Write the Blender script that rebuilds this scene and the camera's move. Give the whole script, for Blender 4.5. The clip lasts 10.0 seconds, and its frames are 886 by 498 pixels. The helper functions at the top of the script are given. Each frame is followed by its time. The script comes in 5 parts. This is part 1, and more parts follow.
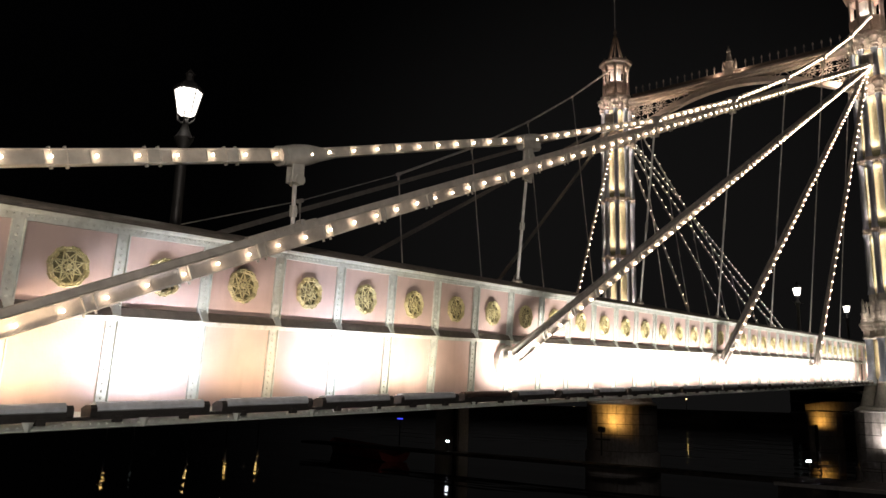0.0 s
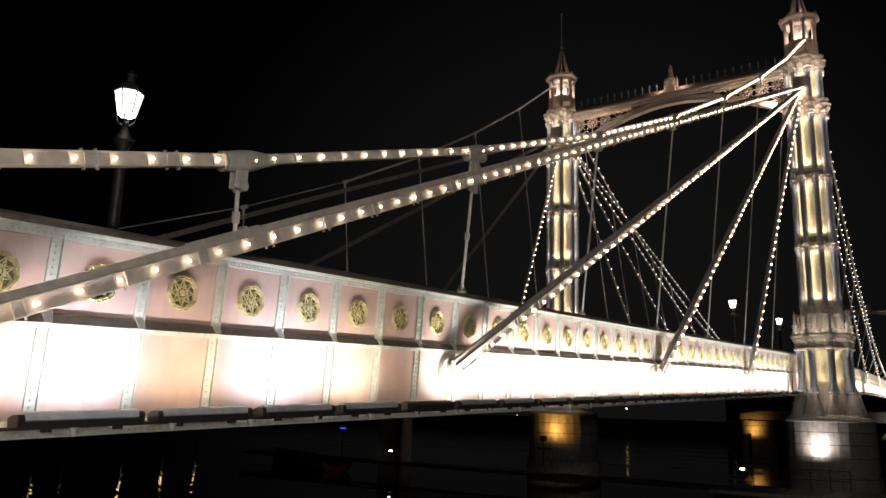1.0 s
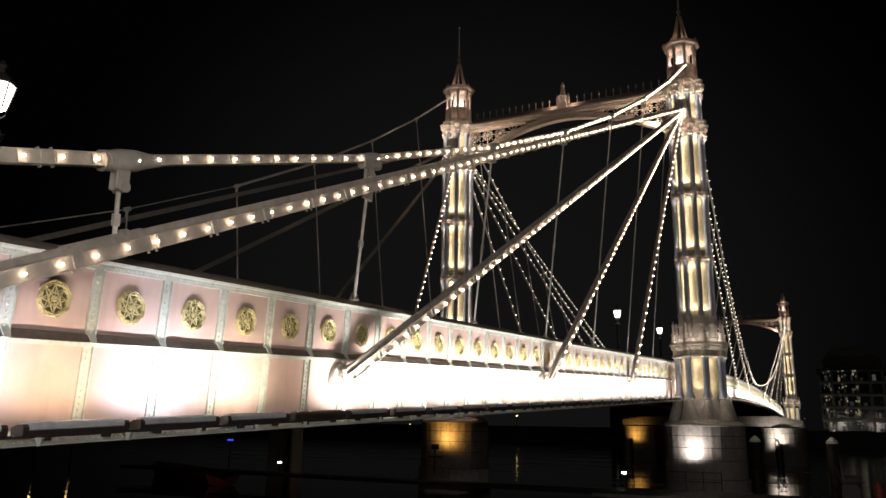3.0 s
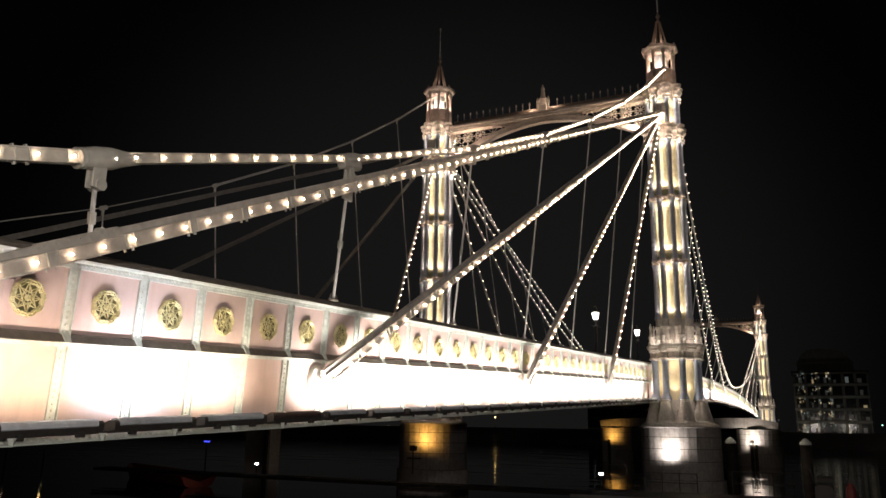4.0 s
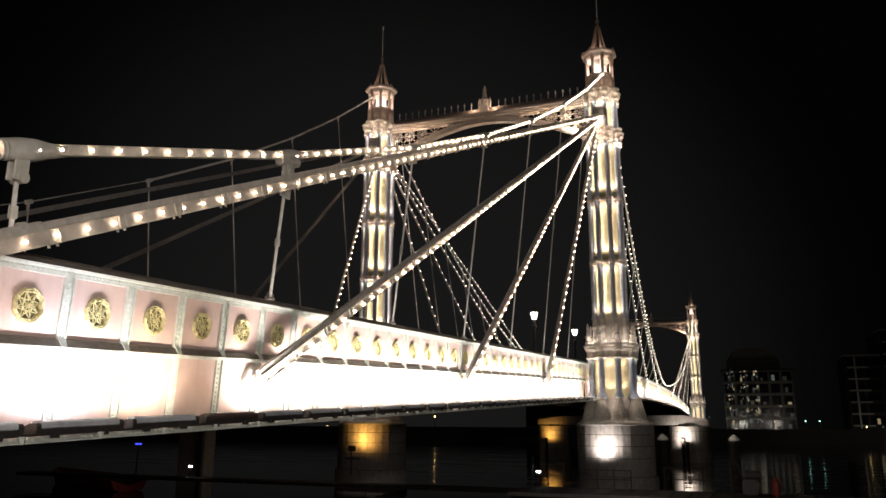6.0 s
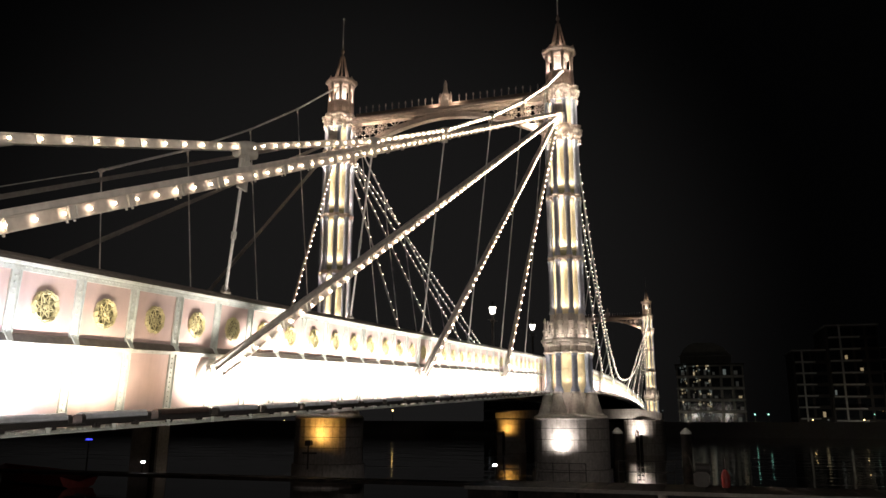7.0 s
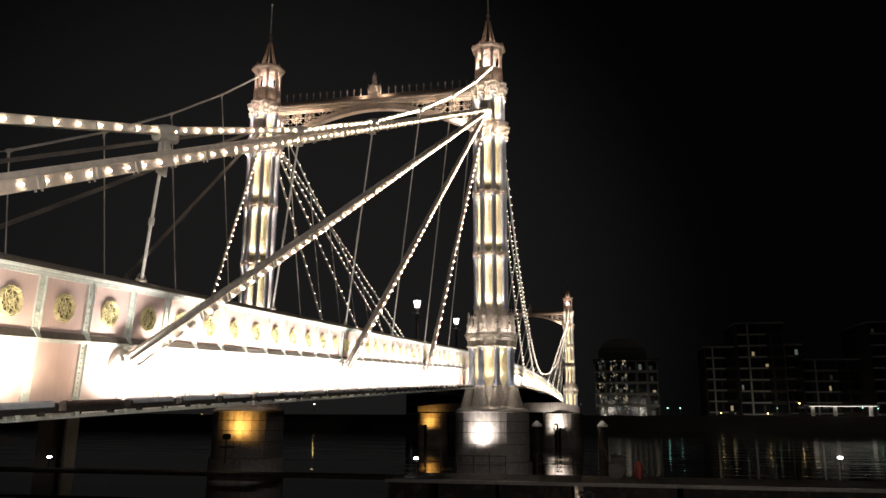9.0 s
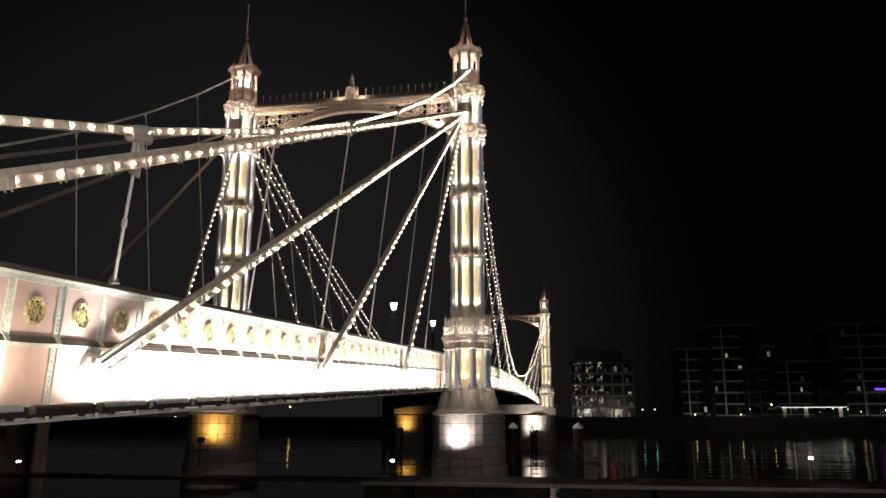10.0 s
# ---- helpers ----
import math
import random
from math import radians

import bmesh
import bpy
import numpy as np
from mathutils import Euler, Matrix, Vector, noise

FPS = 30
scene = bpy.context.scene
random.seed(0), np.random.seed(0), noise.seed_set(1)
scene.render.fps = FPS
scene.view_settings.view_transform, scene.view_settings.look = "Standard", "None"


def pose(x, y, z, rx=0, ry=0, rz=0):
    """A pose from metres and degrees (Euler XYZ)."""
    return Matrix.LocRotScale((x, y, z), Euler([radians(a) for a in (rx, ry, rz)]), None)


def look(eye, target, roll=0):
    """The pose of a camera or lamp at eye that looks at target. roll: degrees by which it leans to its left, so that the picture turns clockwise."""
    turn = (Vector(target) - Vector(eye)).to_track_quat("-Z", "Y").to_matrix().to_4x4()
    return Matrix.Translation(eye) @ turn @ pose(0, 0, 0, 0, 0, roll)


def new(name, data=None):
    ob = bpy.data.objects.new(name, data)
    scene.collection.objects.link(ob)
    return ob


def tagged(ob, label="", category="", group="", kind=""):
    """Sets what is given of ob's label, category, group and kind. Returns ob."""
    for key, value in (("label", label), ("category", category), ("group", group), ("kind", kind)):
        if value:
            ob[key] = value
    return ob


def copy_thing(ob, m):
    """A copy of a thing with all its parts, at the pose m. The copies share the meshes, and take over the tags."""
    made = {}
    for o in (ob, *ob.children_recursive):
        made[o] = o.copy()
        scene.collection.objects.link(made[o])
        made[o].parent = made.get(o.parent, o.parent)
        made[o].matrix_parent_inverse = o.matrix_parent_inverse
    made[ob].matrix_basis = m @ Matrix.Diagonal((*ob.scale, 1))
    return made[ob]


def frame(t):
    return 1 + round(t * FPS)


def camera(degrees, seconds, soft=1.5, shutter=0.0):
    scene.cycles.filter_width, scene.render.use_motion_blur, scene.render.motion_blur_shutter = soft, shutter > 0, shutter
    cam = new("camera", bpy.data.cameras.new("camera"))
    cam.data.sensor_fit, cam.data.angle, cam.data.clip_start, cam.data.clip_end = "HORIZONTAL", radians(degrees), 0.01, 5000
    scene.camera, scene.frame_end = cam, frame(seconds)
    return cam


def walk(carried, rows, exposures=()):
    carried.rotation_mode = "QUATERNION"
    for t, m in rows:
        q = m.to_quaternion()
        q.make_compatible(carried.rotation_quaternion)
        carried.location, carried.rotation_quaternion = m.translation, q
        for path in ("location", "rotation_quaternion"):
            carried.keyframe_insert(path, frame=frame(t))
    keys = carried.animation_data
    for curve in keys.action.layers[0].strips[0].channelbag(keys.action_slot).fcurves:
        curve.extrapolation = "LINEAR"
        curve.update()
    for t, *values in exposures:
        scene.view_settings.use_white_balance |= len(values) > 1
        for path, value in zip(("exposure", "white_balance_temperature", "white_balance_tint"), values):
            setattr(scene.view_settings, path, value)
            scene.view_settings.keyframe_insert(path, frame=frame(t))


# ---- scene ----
cam = camera(60.7, 10.0, soft=1.5)
PATH = [
    (0, (8.789, -3.991, -0.176), (7.554, -2.469, 0.221), 1.7),
    (0.5, (8.816, -4.004, -0.169), (7.62, -2.453, 0.238), 1.7),
    (1, (8.822, -3.992, -0.17), (7.703, -2.39, 0.254), 1.7),
    (1.5, (8.819, -3.959, -0.155), (7.794, -2.299, 0.286), 1.6),
    (2, (8.837, -3.962, -0.175), (7.874, -2.27, 0.282), 1.3),
    (2.5, (8.849, -3.954, -0.167), (7.935, -2.235, 0.287), 1.0),
    (4, (8.85, -3.954, -0.178), (8.018, -2.193, 0.279), 0.9),
    (4.5, (8.862, -3.951, -0.181), (8.064, -2.175, 0.275), 0.8),
    (5, (8.869, -3.942, -0.178), (8.111, -2.147, 0.272), 0.6),
    (6.5, (8.859, -3.878, -0.167), (8.213, -2.041, 0.289), 0.3),
    (7, (8.878, -3.881, -0.162), (8.289, -2.022, 0.281), 0.2),
    (7.5, (8.875, -3.866, -0.164), (8.345, -1.988, 0.271), 0.1),
    (8, (8.889, -3.875, -0.169), (8.412, -1.98, 0.258), 0.3),
    (8.5, (8.881, -3.862, -0.174), (8.45, -1.956, 0.252), 0.3),
    (9, (8.874, -3.852, -0.182), (8.473, -1.939, 0.246), 0.2),
    (9.5, (8.872, -3.839, -0.174), (8.501, -1.92, 0.248), 0.1),
    (10, (8.883, -3.853, -0.168), (8.542, -1.931, 0.265), -0.0),
]
EXPOSURES = [(0.0, 0.0), (2.5, 0.0), (4.0, 0.5), (5.0, 0.6), (6.5, 0.7), (10.0, 0.9)]
walk(cam, [(t, look(eye, target, roll)) for t, eye, target, roll in PATH], EXPOSURES)
# power of the unseen lamps added behind the walk
EMBANK_FILL = 3100.0
FLOOD, TOWER_LAMP, STREET, PIER = 46.0, 195.0, 22.0, 260.0

# ---- world, exposure and large lights ----
world = bpy.data.worlds.new("night_sky")
scene.world = world
world.use_nodes = True
wn = world.node_tree
wbg = wn.nodes["Background"]
# night sky; lens veil put into its colour as a broad lobe beyond the bridge
wtc = wn.nodes.new("ShaderNodeTexCoord")
wdot = wn.nodes.new("ShaderNodeVectorMath")
wdot.operation = "DOT_PRODUCT"
wdot.inputs[1].default_value = Vector((-0.4, 0.91, 0.1)).normalized()
wn.links.new(wtc.outputs["Generated"], wdot.inputs[0])
wramp = wn.nodes.new("ShaderNodeValToRGB")
wramp.color_ramp.interpolation = "EASE"
wramp.color_ramp.elements[0].position, wramp.color_ramp.elements[0].color = 0.83, (0.08, 0.08, 0.085, 1)
wramp.color_ramp.elements[1].position, wramp.color_ramp.elements[1].color = 1.0, (1.0, 0.95, 0.93, 1)
wn.links.new(wdot.outputs["Value"], wramp.inputs["Fac"])
wn.links.new(wramp.outputs["Color"], wbg.inputs["Color"])
wbg.inputs["Strength"].default_value = 0.0056
WARM = (1.0, 0.76, 0.57)
WHITE = (1.0, 0.89, 0.8)
CREAM_LIGHT = (1.0, 0.86, 0.74)
SODIUM = (1.0, 0.5, 0.1)


def lamp(name, kind, m, power, colour=WARM, size=0.1, size_y=0.1, angle=60.0, blend=0.6):
    d = bpy.data.lights.new(name, kind)
    d.energy, d.color = power, colour
    if kind == "AREA":
        d.shape, d.size, d.size_y, d.spread = "RECTANGLE", size, size_y, radians(angle)
    else:
        d.shadow_soft_size = size
    if kind == "SPOT":
        d.spot_size, d.spot_blend = radians(angle), blend
    ob = new(name, d)
    ob.matrix_basis = m
    return ob


# ---- materials ----
def material(name, base, rough=0.5, metal=0.0, vary=0.12, scale=6.0, bump=0.0, bump_scale=60.0, stain=0.0, stain_colour=(0.12, 0.09, 0.07), island=0.0, streak=False, spec=0.5):
    m = bpy.data.materials.new(name)
    m.use_nodes = True
    nt = m.node_tree
    b = nt.nodes["Principled BSDF"]
    b.inputs["Roughness"].default_value, b.inputs["Metallic"].default_value = rough, metal
    b.inputs["Specular IOR Level"].default_value = spec
    geo = nt.nodes.new("ShaderNodeNewGeometry")
    place = geo.outputs["Position"]
    n1 = nt.nodes.new("ShaderNodeTexNoise")
    n1.inputs["Scale"].default_value, n1.inputs["Detail"].default_value = scale, 6
    nt.links.new(place, n1.inputs["Vector"])
    ramp = nt.nodes.new("ShaderNodeMapRange")
    ramp.inputs["From Min"].default_value, ramp.inputs["From Max"].default_value = 0.3, 0.7
    ramp.inputs["To Min"].default_value, ramp.inputs["To Max"].default_value = 1 - vary, 1 + vary
    nt.links.new(n1.outputs["Fac"], ramp.inputs["Value"])
    colour = nt.nodes.new("ShaderNodeMix")
    colour.data_type, colour.blend_type = "RGBA", "MULTIPLY"
    colour.inputs["Factor"].default_value = 1
    colour.inputs["A"].default_value = (*base, 1)
    nt.links.new(ramp.outputs["Result"], colour.inputs["B"])
    out = colour.outputs["Result"]
    if island:
        info = nt.nodes.new("ShaderNodeObjectInfo")
        r2 = nt.nodes.new("ShaderNodeMapRange")
        r2.inputs["To Min"].default_value, r2.inputs["To Max"].default_value = 1 - island, 1 + island
        nt.links.new(info.outputs["Random"], r2.inputs["Value"])
        c2 = nt.nodes.new("ShaderNodeMix")
        c2.data_type, c2.blend_type = "RGBA", "MULTIPLY"
        c2.inputs["Factor"].default_value = 1
        nt.links.new(out, c2.inputs["A"])
        nt.links.new(r2.outputs["Result"], c2.inputs["B"])
        out = c2.outputs["Result"]
    if stain:
        n2 = nt.nodes.new("ShaderNodeTexNoise")
        n2.inputs["Scale"].default_value, n2.inputs["Detail"].default_value = scale * 0.35, 8
        if streak:
            mp = nt.nodes.new("ShaderNodeMapping")
            mp.inputs["Scale"].default_value = (5, 5, 0.5)
            nt.links.new(place, mp.inputs["Vector"])
            nt.links.new(mp.outputs["Vector"], n2.inputs["Vector"])
        else:
            nt.links.new(place, n2.inputs["Vector"])
        r3 = nt.nodes.new("ShaderNodeMapRange")
        r3.inputs["From Min"].default_value, r3.inputs["From Max"].default_value = 0.5, 0.75
        r3.inputs["To Max"].default_value = stain
        nt.links.new(n2.outputs["Fac"], r3.inputs["Value"])
        c3 = nt.nodes.new("ShaderNodeMix")
        c3.data_type = "RGBA"
        nt.links.new(r3.outputs["Result"], c3.inputs["Factor"])
        nt.links.new(out, c3.inputs["A"])
        c3.inputs["B"].default_value = (*stain_colour, 1)
        out = c3.outputs["Result"]
    nt.links.new(out, b.inputs["Base Color"])
    if bump:
        n3 = nt.nodes.new("ShaderNodeTexNoise")
        n3.inputs["Scale"].default_value, n3.inputs["Detail"].default_value = bump_scale, 5
        nt.links.new(place, n3.inputs["Vector"])
        bp = nt.nodes.new("ShaderNodeBump")
        bp.inputs["Strength"].default_value, bp.inputs["Distance"].default_value = bump, 0.02
        nt.links.new(n3.outputs["Fac"], bp.inputs["Height"])
        nt.links.new(bp.outputs["Normal"], b.inputs["Normal"])
    return m


def glow(name, colour, strength, sample=False):
    m = bpy.data.materials.new(name)
    m.use_nodes = True
    b = m.node_tree.nodes["Principled BSDF"]
    b.inputs["Base Color"].default_value = (0.8, 0.8, 0.8, 1)
    b.inputs["Emission Color"].default_value = (*colour, 1)
    b.inputs["Emission Strength"].default_value = strength
    m.cycles.emission_sampling = "FRONT" if sample else "NONE"
    return m


PINK = material("pale_pink_paint", (0.64, 0.5, 0.465), 0.45, vary=0.06, scale=3, bump=0.12, bump_scale=25, stain=0.22, stain_colour=(0.32, 0.22, 0.2), island=0.06, streak=True)
GREEN = material("pale_green_paint", (0.64, 0.69, 0.65), 0.45, vary=0.1, scale=14, bump=0.15, bump_scale=60, stain=0.3, stain_colour=(0.2, 0.19, 0.15), island=0.05)
RAIL = material("brown_grey_rail_paint", (0.17, 0.15, 0.13), 0.38, vary=0.2, scale=9, bump=0.1, stain=0.35)
GOLD = material("dull_gilded_iron", (0.66, 0.6, 0.33), 0.42, 0.1, vary=0.25, scale=40, bump=0.3, bump_scale=90, stain=0.4, stain_colour=(0.1, 0.09, 0.04))
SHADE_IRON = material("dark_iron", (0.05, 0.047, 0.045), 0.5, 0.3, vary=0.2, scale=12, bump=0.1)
STAY = material("cream_grey_stay_paint", (0.62, 0.58, 0.52), 0.42, vary=0.14, scale=7, bump=0.15, bump_scale=40, stain=0.4, stain_colour=(0.16, 0.13, 0.1))
CHAIN = material("pale_grey_green_chain_paint", (0.6, 0.58, 0.52), 0.42, vary=0.12, scale=8, bump=0.15, bump_scale=40, stain=0.35, stain_colour=(0.2, 0.17, 0.13))
# darker copy of the stay paint, with the far stays' shade in its colour
STAY_SHADED = material("shaded_stay_paint", (0.36, 0.34, 0.31), 0.5, vary=0.15, scale=7, stain=0.3)
ROD = material("pale_grey_hanger_paint", (0.76, 0.74, 0.7), 0.5, vary=0.12, scale=10)
COLUMN = material("blue_grey_column_paint", (0.36, 0.38, 0.44), 0.38, vary=0.1, scale=4, bump=0.08, stain=0.25, streak=True)
CREAM = material("cream_yellow_panel_paint", (0.62, 0.54, 0.32), 0.5, vary=0.1, scale=4, bump=0.1, stain=0.3, stain_colour=(0.2, 0.16, 0.07), streak=True)
CAPITAL = material("cream_moulding_paint", (0.6, 0.5, 0.42), 0.45, vary=0.14, scale=9, bump=0.15, stain=0.35)
ARCHPAINT = material("pinkish_arch_paint", (0.62, 0.52, 0.45), 0.5, vary=0.12, scale=5, bump=0.1, stain=0.3)
CORNICE = material("grey_brown_cornice_paint", (0.4, 0.36, 0.31), 0.5, vary=0.16, scale=9, bump=0.15, stain=0.35)
FRAME = material("brown_pink_lantern_paint", (0.44, 0.35, 0.3), 0.5, vary=0.14, scale=9, bump=0.12, stain=0.3)
BLUE_COLUMN = material("slate_blue_column_paint", (0.2, 0.23, 0.29), 0.34, vary=0.1, scale=4, bump=0.08, stain=0.25, streak=True)
BASE = material("pale_grey_base_paint", (0.52, 0.48, 0.43), 0.5, vary=0.16, scale=6, bump=0.2, bump_scale=25, stain=0.4, stain_colour=(0.2, 0.18, 0.15), streak=True)
LEAF = material("greenish_leaf_moulding_paint", (0.28, 0.27, 0.15), 0.55, vary=0.3, scale=20, bump=0.4, bump_scale=30, stain=0.4)
FINIAL = material("pale_pink_finial_paint", (0.74, 0.64, 0.57), 0.5, vary=0.12, scale=8, bump=0.1, stain=0.2)
LEAD = material("brown_lead_roof", (0.3, 0.24, 0.2), 0.5, 0.2, vary=0.2, scale=9)
STONE = material("grey_granite_pier", (0.3, 0.28, 0.27), 0.7, vary=0.2, scale=5, bump=0.5, bump_scale=18, stain=0.5, stain_colour=(0.09, 0.08, 0.07), streak=True)
CONCRETE = material("weathered_concrete", (0.34, 0.31, 0.28), 0.75, vary=0.18, scale=3, bump=0.4, bump_scale=14, stain=0.5, stain_colour=(0.12, 0.1, 0.08), streak=True)
ASPHALT = material("asphalt", (0.05, 0.05, 0.052), 0.85, vary=0.25, scale=30, bump=0.4)
PAVING = material("stone_paving", (0.2, 0.19, 0.18), 0.8, vary=0.2, scale=6, bump=0.3)
TIMBER = material("wet_dark_timber", (0.022, 0.019, 0.017), 0.75, spec=0.15, vary=0.3, scale=6, bump=0.5, bump_scale=30, stain=0.5)
HOUSING = material("blue_grey_lamp_housing", (0.74, 0.79, 0.85), 0.25, 0.2, vary=0.12, scale=9, stain=0.3, island=0.35)
HOUSING_BROWN = material("brown_lamp_housing", (0.1, 0.07, 0.06), 0.4, 0.3, vary=0.2, scale=9)
WHITEPAINT = material("white_paint", (0.75, 0.75, 0.72), 0.5, vary=0.08, scale=9)
REDPAINT = material("faded_red_paint", (0.22, 0.03, 0.025), 0.5, vary=0.2, scale=4)
BULB = glow("warm_bulb", (1.0, 0.72, 0.52), 26.0, True)
BULB_FAR = glow("warm_bulb_far", (1.0, 0.8, 0.62), 13.0)
LANTERN = glow("lantern_glass", (1.0, 0.93, 0.84), 5.0)
SMALL_WHITE = glow("small_white_light", (0.9, 0.95, 1.0), 12.0)

water_m = bpy.data.materials.new("dark_river_water")
water_m.use_nodes = True
nt = water_m.node_tree
b = nt.nodes["Principled BSDF"]
b.inputs["Base Color"].default_value = (0.006, 0.007, 0.008, 1)
b.inputs["Roughness"].default_value = 0.05
b.inputs["IOR"].default_value = 1.33
g = nt.nodes.new("ShaderNodeNewGeometry")
mp = nt.nodes.new("ShaderNodeMapping")
mp.inputs["Scale"].default_value = (0.3, 1.0, 1.0)
nt.links.new(g.outputs["Position"], mp.inputs["Vector"])
n = nt.nodes.new("ShaderNodeTexNoise")
n.inputs["Scale"].default_value, n.inputs["Detail"].default_value = 0.3, 2.5
nt.links.new(mp.outputs["Vector"], n.inputs["Vector"])
bp = nt.nodes.new("ShaderNodeBump")
bp.inputs["Strength"].default_value, bp.inputs["Distance"].default_value = 0.6, 0.16
nt.links.new(n.outputs["Fac"], bp.inputs["Height"])
nt.links.new(bp.outputs["Normal"], b.inputs["Normal"])


# ---- mesh building ----
class Shape:
    """Gathers vertices and faces of one mesh."""

    def __init__(self):
        self.v, self.f = [], []

    def add(self, verts, faces):
        n = len(self.v)
        self.v += [tuple(p) for p in verts]
        self.f += [tuple(i + n for i in f) for f in faces]
        return self

    def box(self, x0, x1, y0, y1, z0, z1, slope=0.0, bevel=0.0):
        """A box whose height follows a slope along y; bevel: chamfers the four long edges along y."""
        if bevel:
            c = bevel
            prof = [(x0 + c, z0), (x1 - c, z0), (x1, z0 + c), (x1, z1 - c), (x1 - c, z1), (x0 + c, z1), (x0, z1 - c), (x0, z0 + c)]
            return self.extrude(prof, y0, y1, slope)
        v = [(x, y, z + slope * y) for x in (x0, x1) for y in (y0, y1) for z in (z0, z1)]
        return self.add(v, [(0, 1, 3, 2), (4, 6, 7, 5), (0, 4, 5, 1), (2, 3, 7, 6), (0, 2, 6, 4), (1, 5, 7, 3)])

    def extrude(self, prof, y0, y1, slope=0.0):
        """A closed x-z profile drawn out along y."""
        n = len(prof)
        v = [(x, y0, z + slope * y0) for x, z in prof] + [(x, y1, z + slope * y1) for x, z in prof]
        fs = [(i, (i + 1) % n, n + (i + 1) % n, n + i) for i in range(n)]
        return self.add(v, fs + [tuple(range(n))[::-1], tuple(range(n, 2 * n))])

    def obox(self, a, b, w, h, up=(0, 0, 1), chamfer=0.0):
        """A bar from a to b, w across and h along up."""
        a, b, up = Vector(a), Vector(b), Vector(up)
        d = (b - a).normalized()
        s = d.cross(up).normalized()
        u = s.cross(d).normalized()
        c = chamfer
        if c:
            ring = [(-w / 2 + c, -h / 2), (w / 2 - c, -h / 2), (w / 2, -h / 2 + c), (w / 2, h / 2 - c), (w / 2 - c, h / 2), (-w / 2 + c, h / 2), (-w / 2, h / 2 - c), (-w / 2, -h / 2 + c)]
        else:
            ring = [(-w / 2, -h / 2), (w / 2, -h / 2), (w / 2, h / 2), (-w / 2, h / 2)]
        n = len(ring)
        v = [a + s * i + u * j for i, j in ring] + [b + s * i + u * j for i, j in ring]
        return self.add(v, [(i, (i + 1) % n, n + (i + 1) % n, n + i) for i in range(n)] + [tuple(range(n))[::-1], tuple(range(n, 2 * n))])

    def channel(self, a, b, w, h, up=(0, 0, 1)):
        """A trough from a to b: a web with a lip along its upper and its lower edge."""
        a, b, up = Vector(a), Vector(b), Vector(up)
        d = (b - a).normalized()
        u = d.cross(up).normalized().cross(d).normalized()
        self.obox(a, b, w * 0.66, h * 0.96, up)
        for sg in (-1, 1):
            self.obox(a + u * sg * h * 0.47, b + u * sg * h * 0.47, w, h * 0.1, up, 0.004)
        return self

    def tube(self, points, radii, n=10):
        """A round bar through the points."""
        pts = [Vector(p) for p in points]
        if not hasattr(radii, "__len__"):
            radii = [radii] * len(pts)
        v, fs = [], []
        for k, p in enumerate(pts):
            d = (pts[min(k + 1, len(pts) - 1)] - pts[max(k - 1, 0)]).normalized()
            ref = Vector((0, 0, 1)) if abs(d.z) < 0.9 else Vector((1, 0, 0))
            s = d.cross(ref).normalized()
            u = s.cross(d)
            v += [p + (s * math.cos(2 * math.pi * i / n) + u * math.sin(2 * math.pi * i / n)) * radii[k] for i in range(n)]
        for k in range(len(pts) - 1):
            fs += [(k * n + i, k * n + (i + 1) % n, (k + 1) * n + (i + 1) % n, (k + 1) * n + i) for i in range(n)]
        m = (len(pts) - 1) * n
        return self.add(v, fs + [tuple(range(n))[::-1], tuple(range(m, m + n))])

    def lathe(self, prof, n=24, at=(0, 0), turn=0.0):
        """A closed body of revolution from (radius, z) pairs, bottom to top."""
        v, fs = [], []
        for r, z in prof:
            v += [(at[0] + r * math.cos(2 * math.pi * i / n + turn), at[1] + r * math.sin(2 * math.pi * i / n + turn), z) for i in range(n)]
        for k in range(len(prof) - 1):
            fs += [(k * n + i, k * n + (i + 1) % n, (k + 1) * n + (i + 1) % n, (k + 1) * n + i) for i in range(n)]
        m = (len(prof) - 1) * n
        return self.add(v, fs + [tuple(range(n))[::-1], tuple(range(m, m + n))])

    def mesh(self, name, mat, smooth=False):
        me = bpy.data.meshes.new(name)
        me.from_pydata(self.v, [], self.f)
        me.materials.append(mat)
        if smooth:
            me.polygons.foreach_set("use_smooth", [True] * len(me.polygons))
            me.set_sharp_from_angle(angle=radians(40))
        me.update()
        return me


def part(name, shape, mat, parent, label="", smooth=False, m=None, kind=""):
    """Links a shape (or a ready mesh) as one mesh object under a thing or a part."""
    me = shape if isinstance(shape, bpy.types.Mesh) else shape.mesh(name, mat, smooth)
    ob = new(name, me)
    ob.parent = parent
    if m is not None:
        ob.matrix_basis = m
    return tagged(ob, label, kind=kind)


def leaned(shape):
    """The girder's webs lean out a little towards the handrail."""
    shape.v = [(x + 0.055 * (z - GRADE * y - 1.7), y, z) for x, y, z in shape.v]
    return shape


def thing(name, label, category, group="", m=None, kind=""):
    ob = new(name)
    ob.empty_display_size = 0.2
    if m is not None:
        ob.matrix_basis = m
    return tagged(ob, label, category, group, kind)


def solid(name, shape, mat, label, category, group="", smooth=False, m=None, kind=""):
    ob = new(name, shape.mesh(name, mat, smooth))
    if m is not None:
        ob.matrix_basis = m
    return tagged(ob, label, category, group, kind)


# ---- plan of the bridge: y runs along it, x = 0 is the girder's outer face, z = 0 near the eye ----
WATER = -4.5
GRADE = 0.0455
PITCH = 1.219
TOWER_Y, FAR_Y, TX = 45.04, 164.35, 1.86
MIDX = -6.48
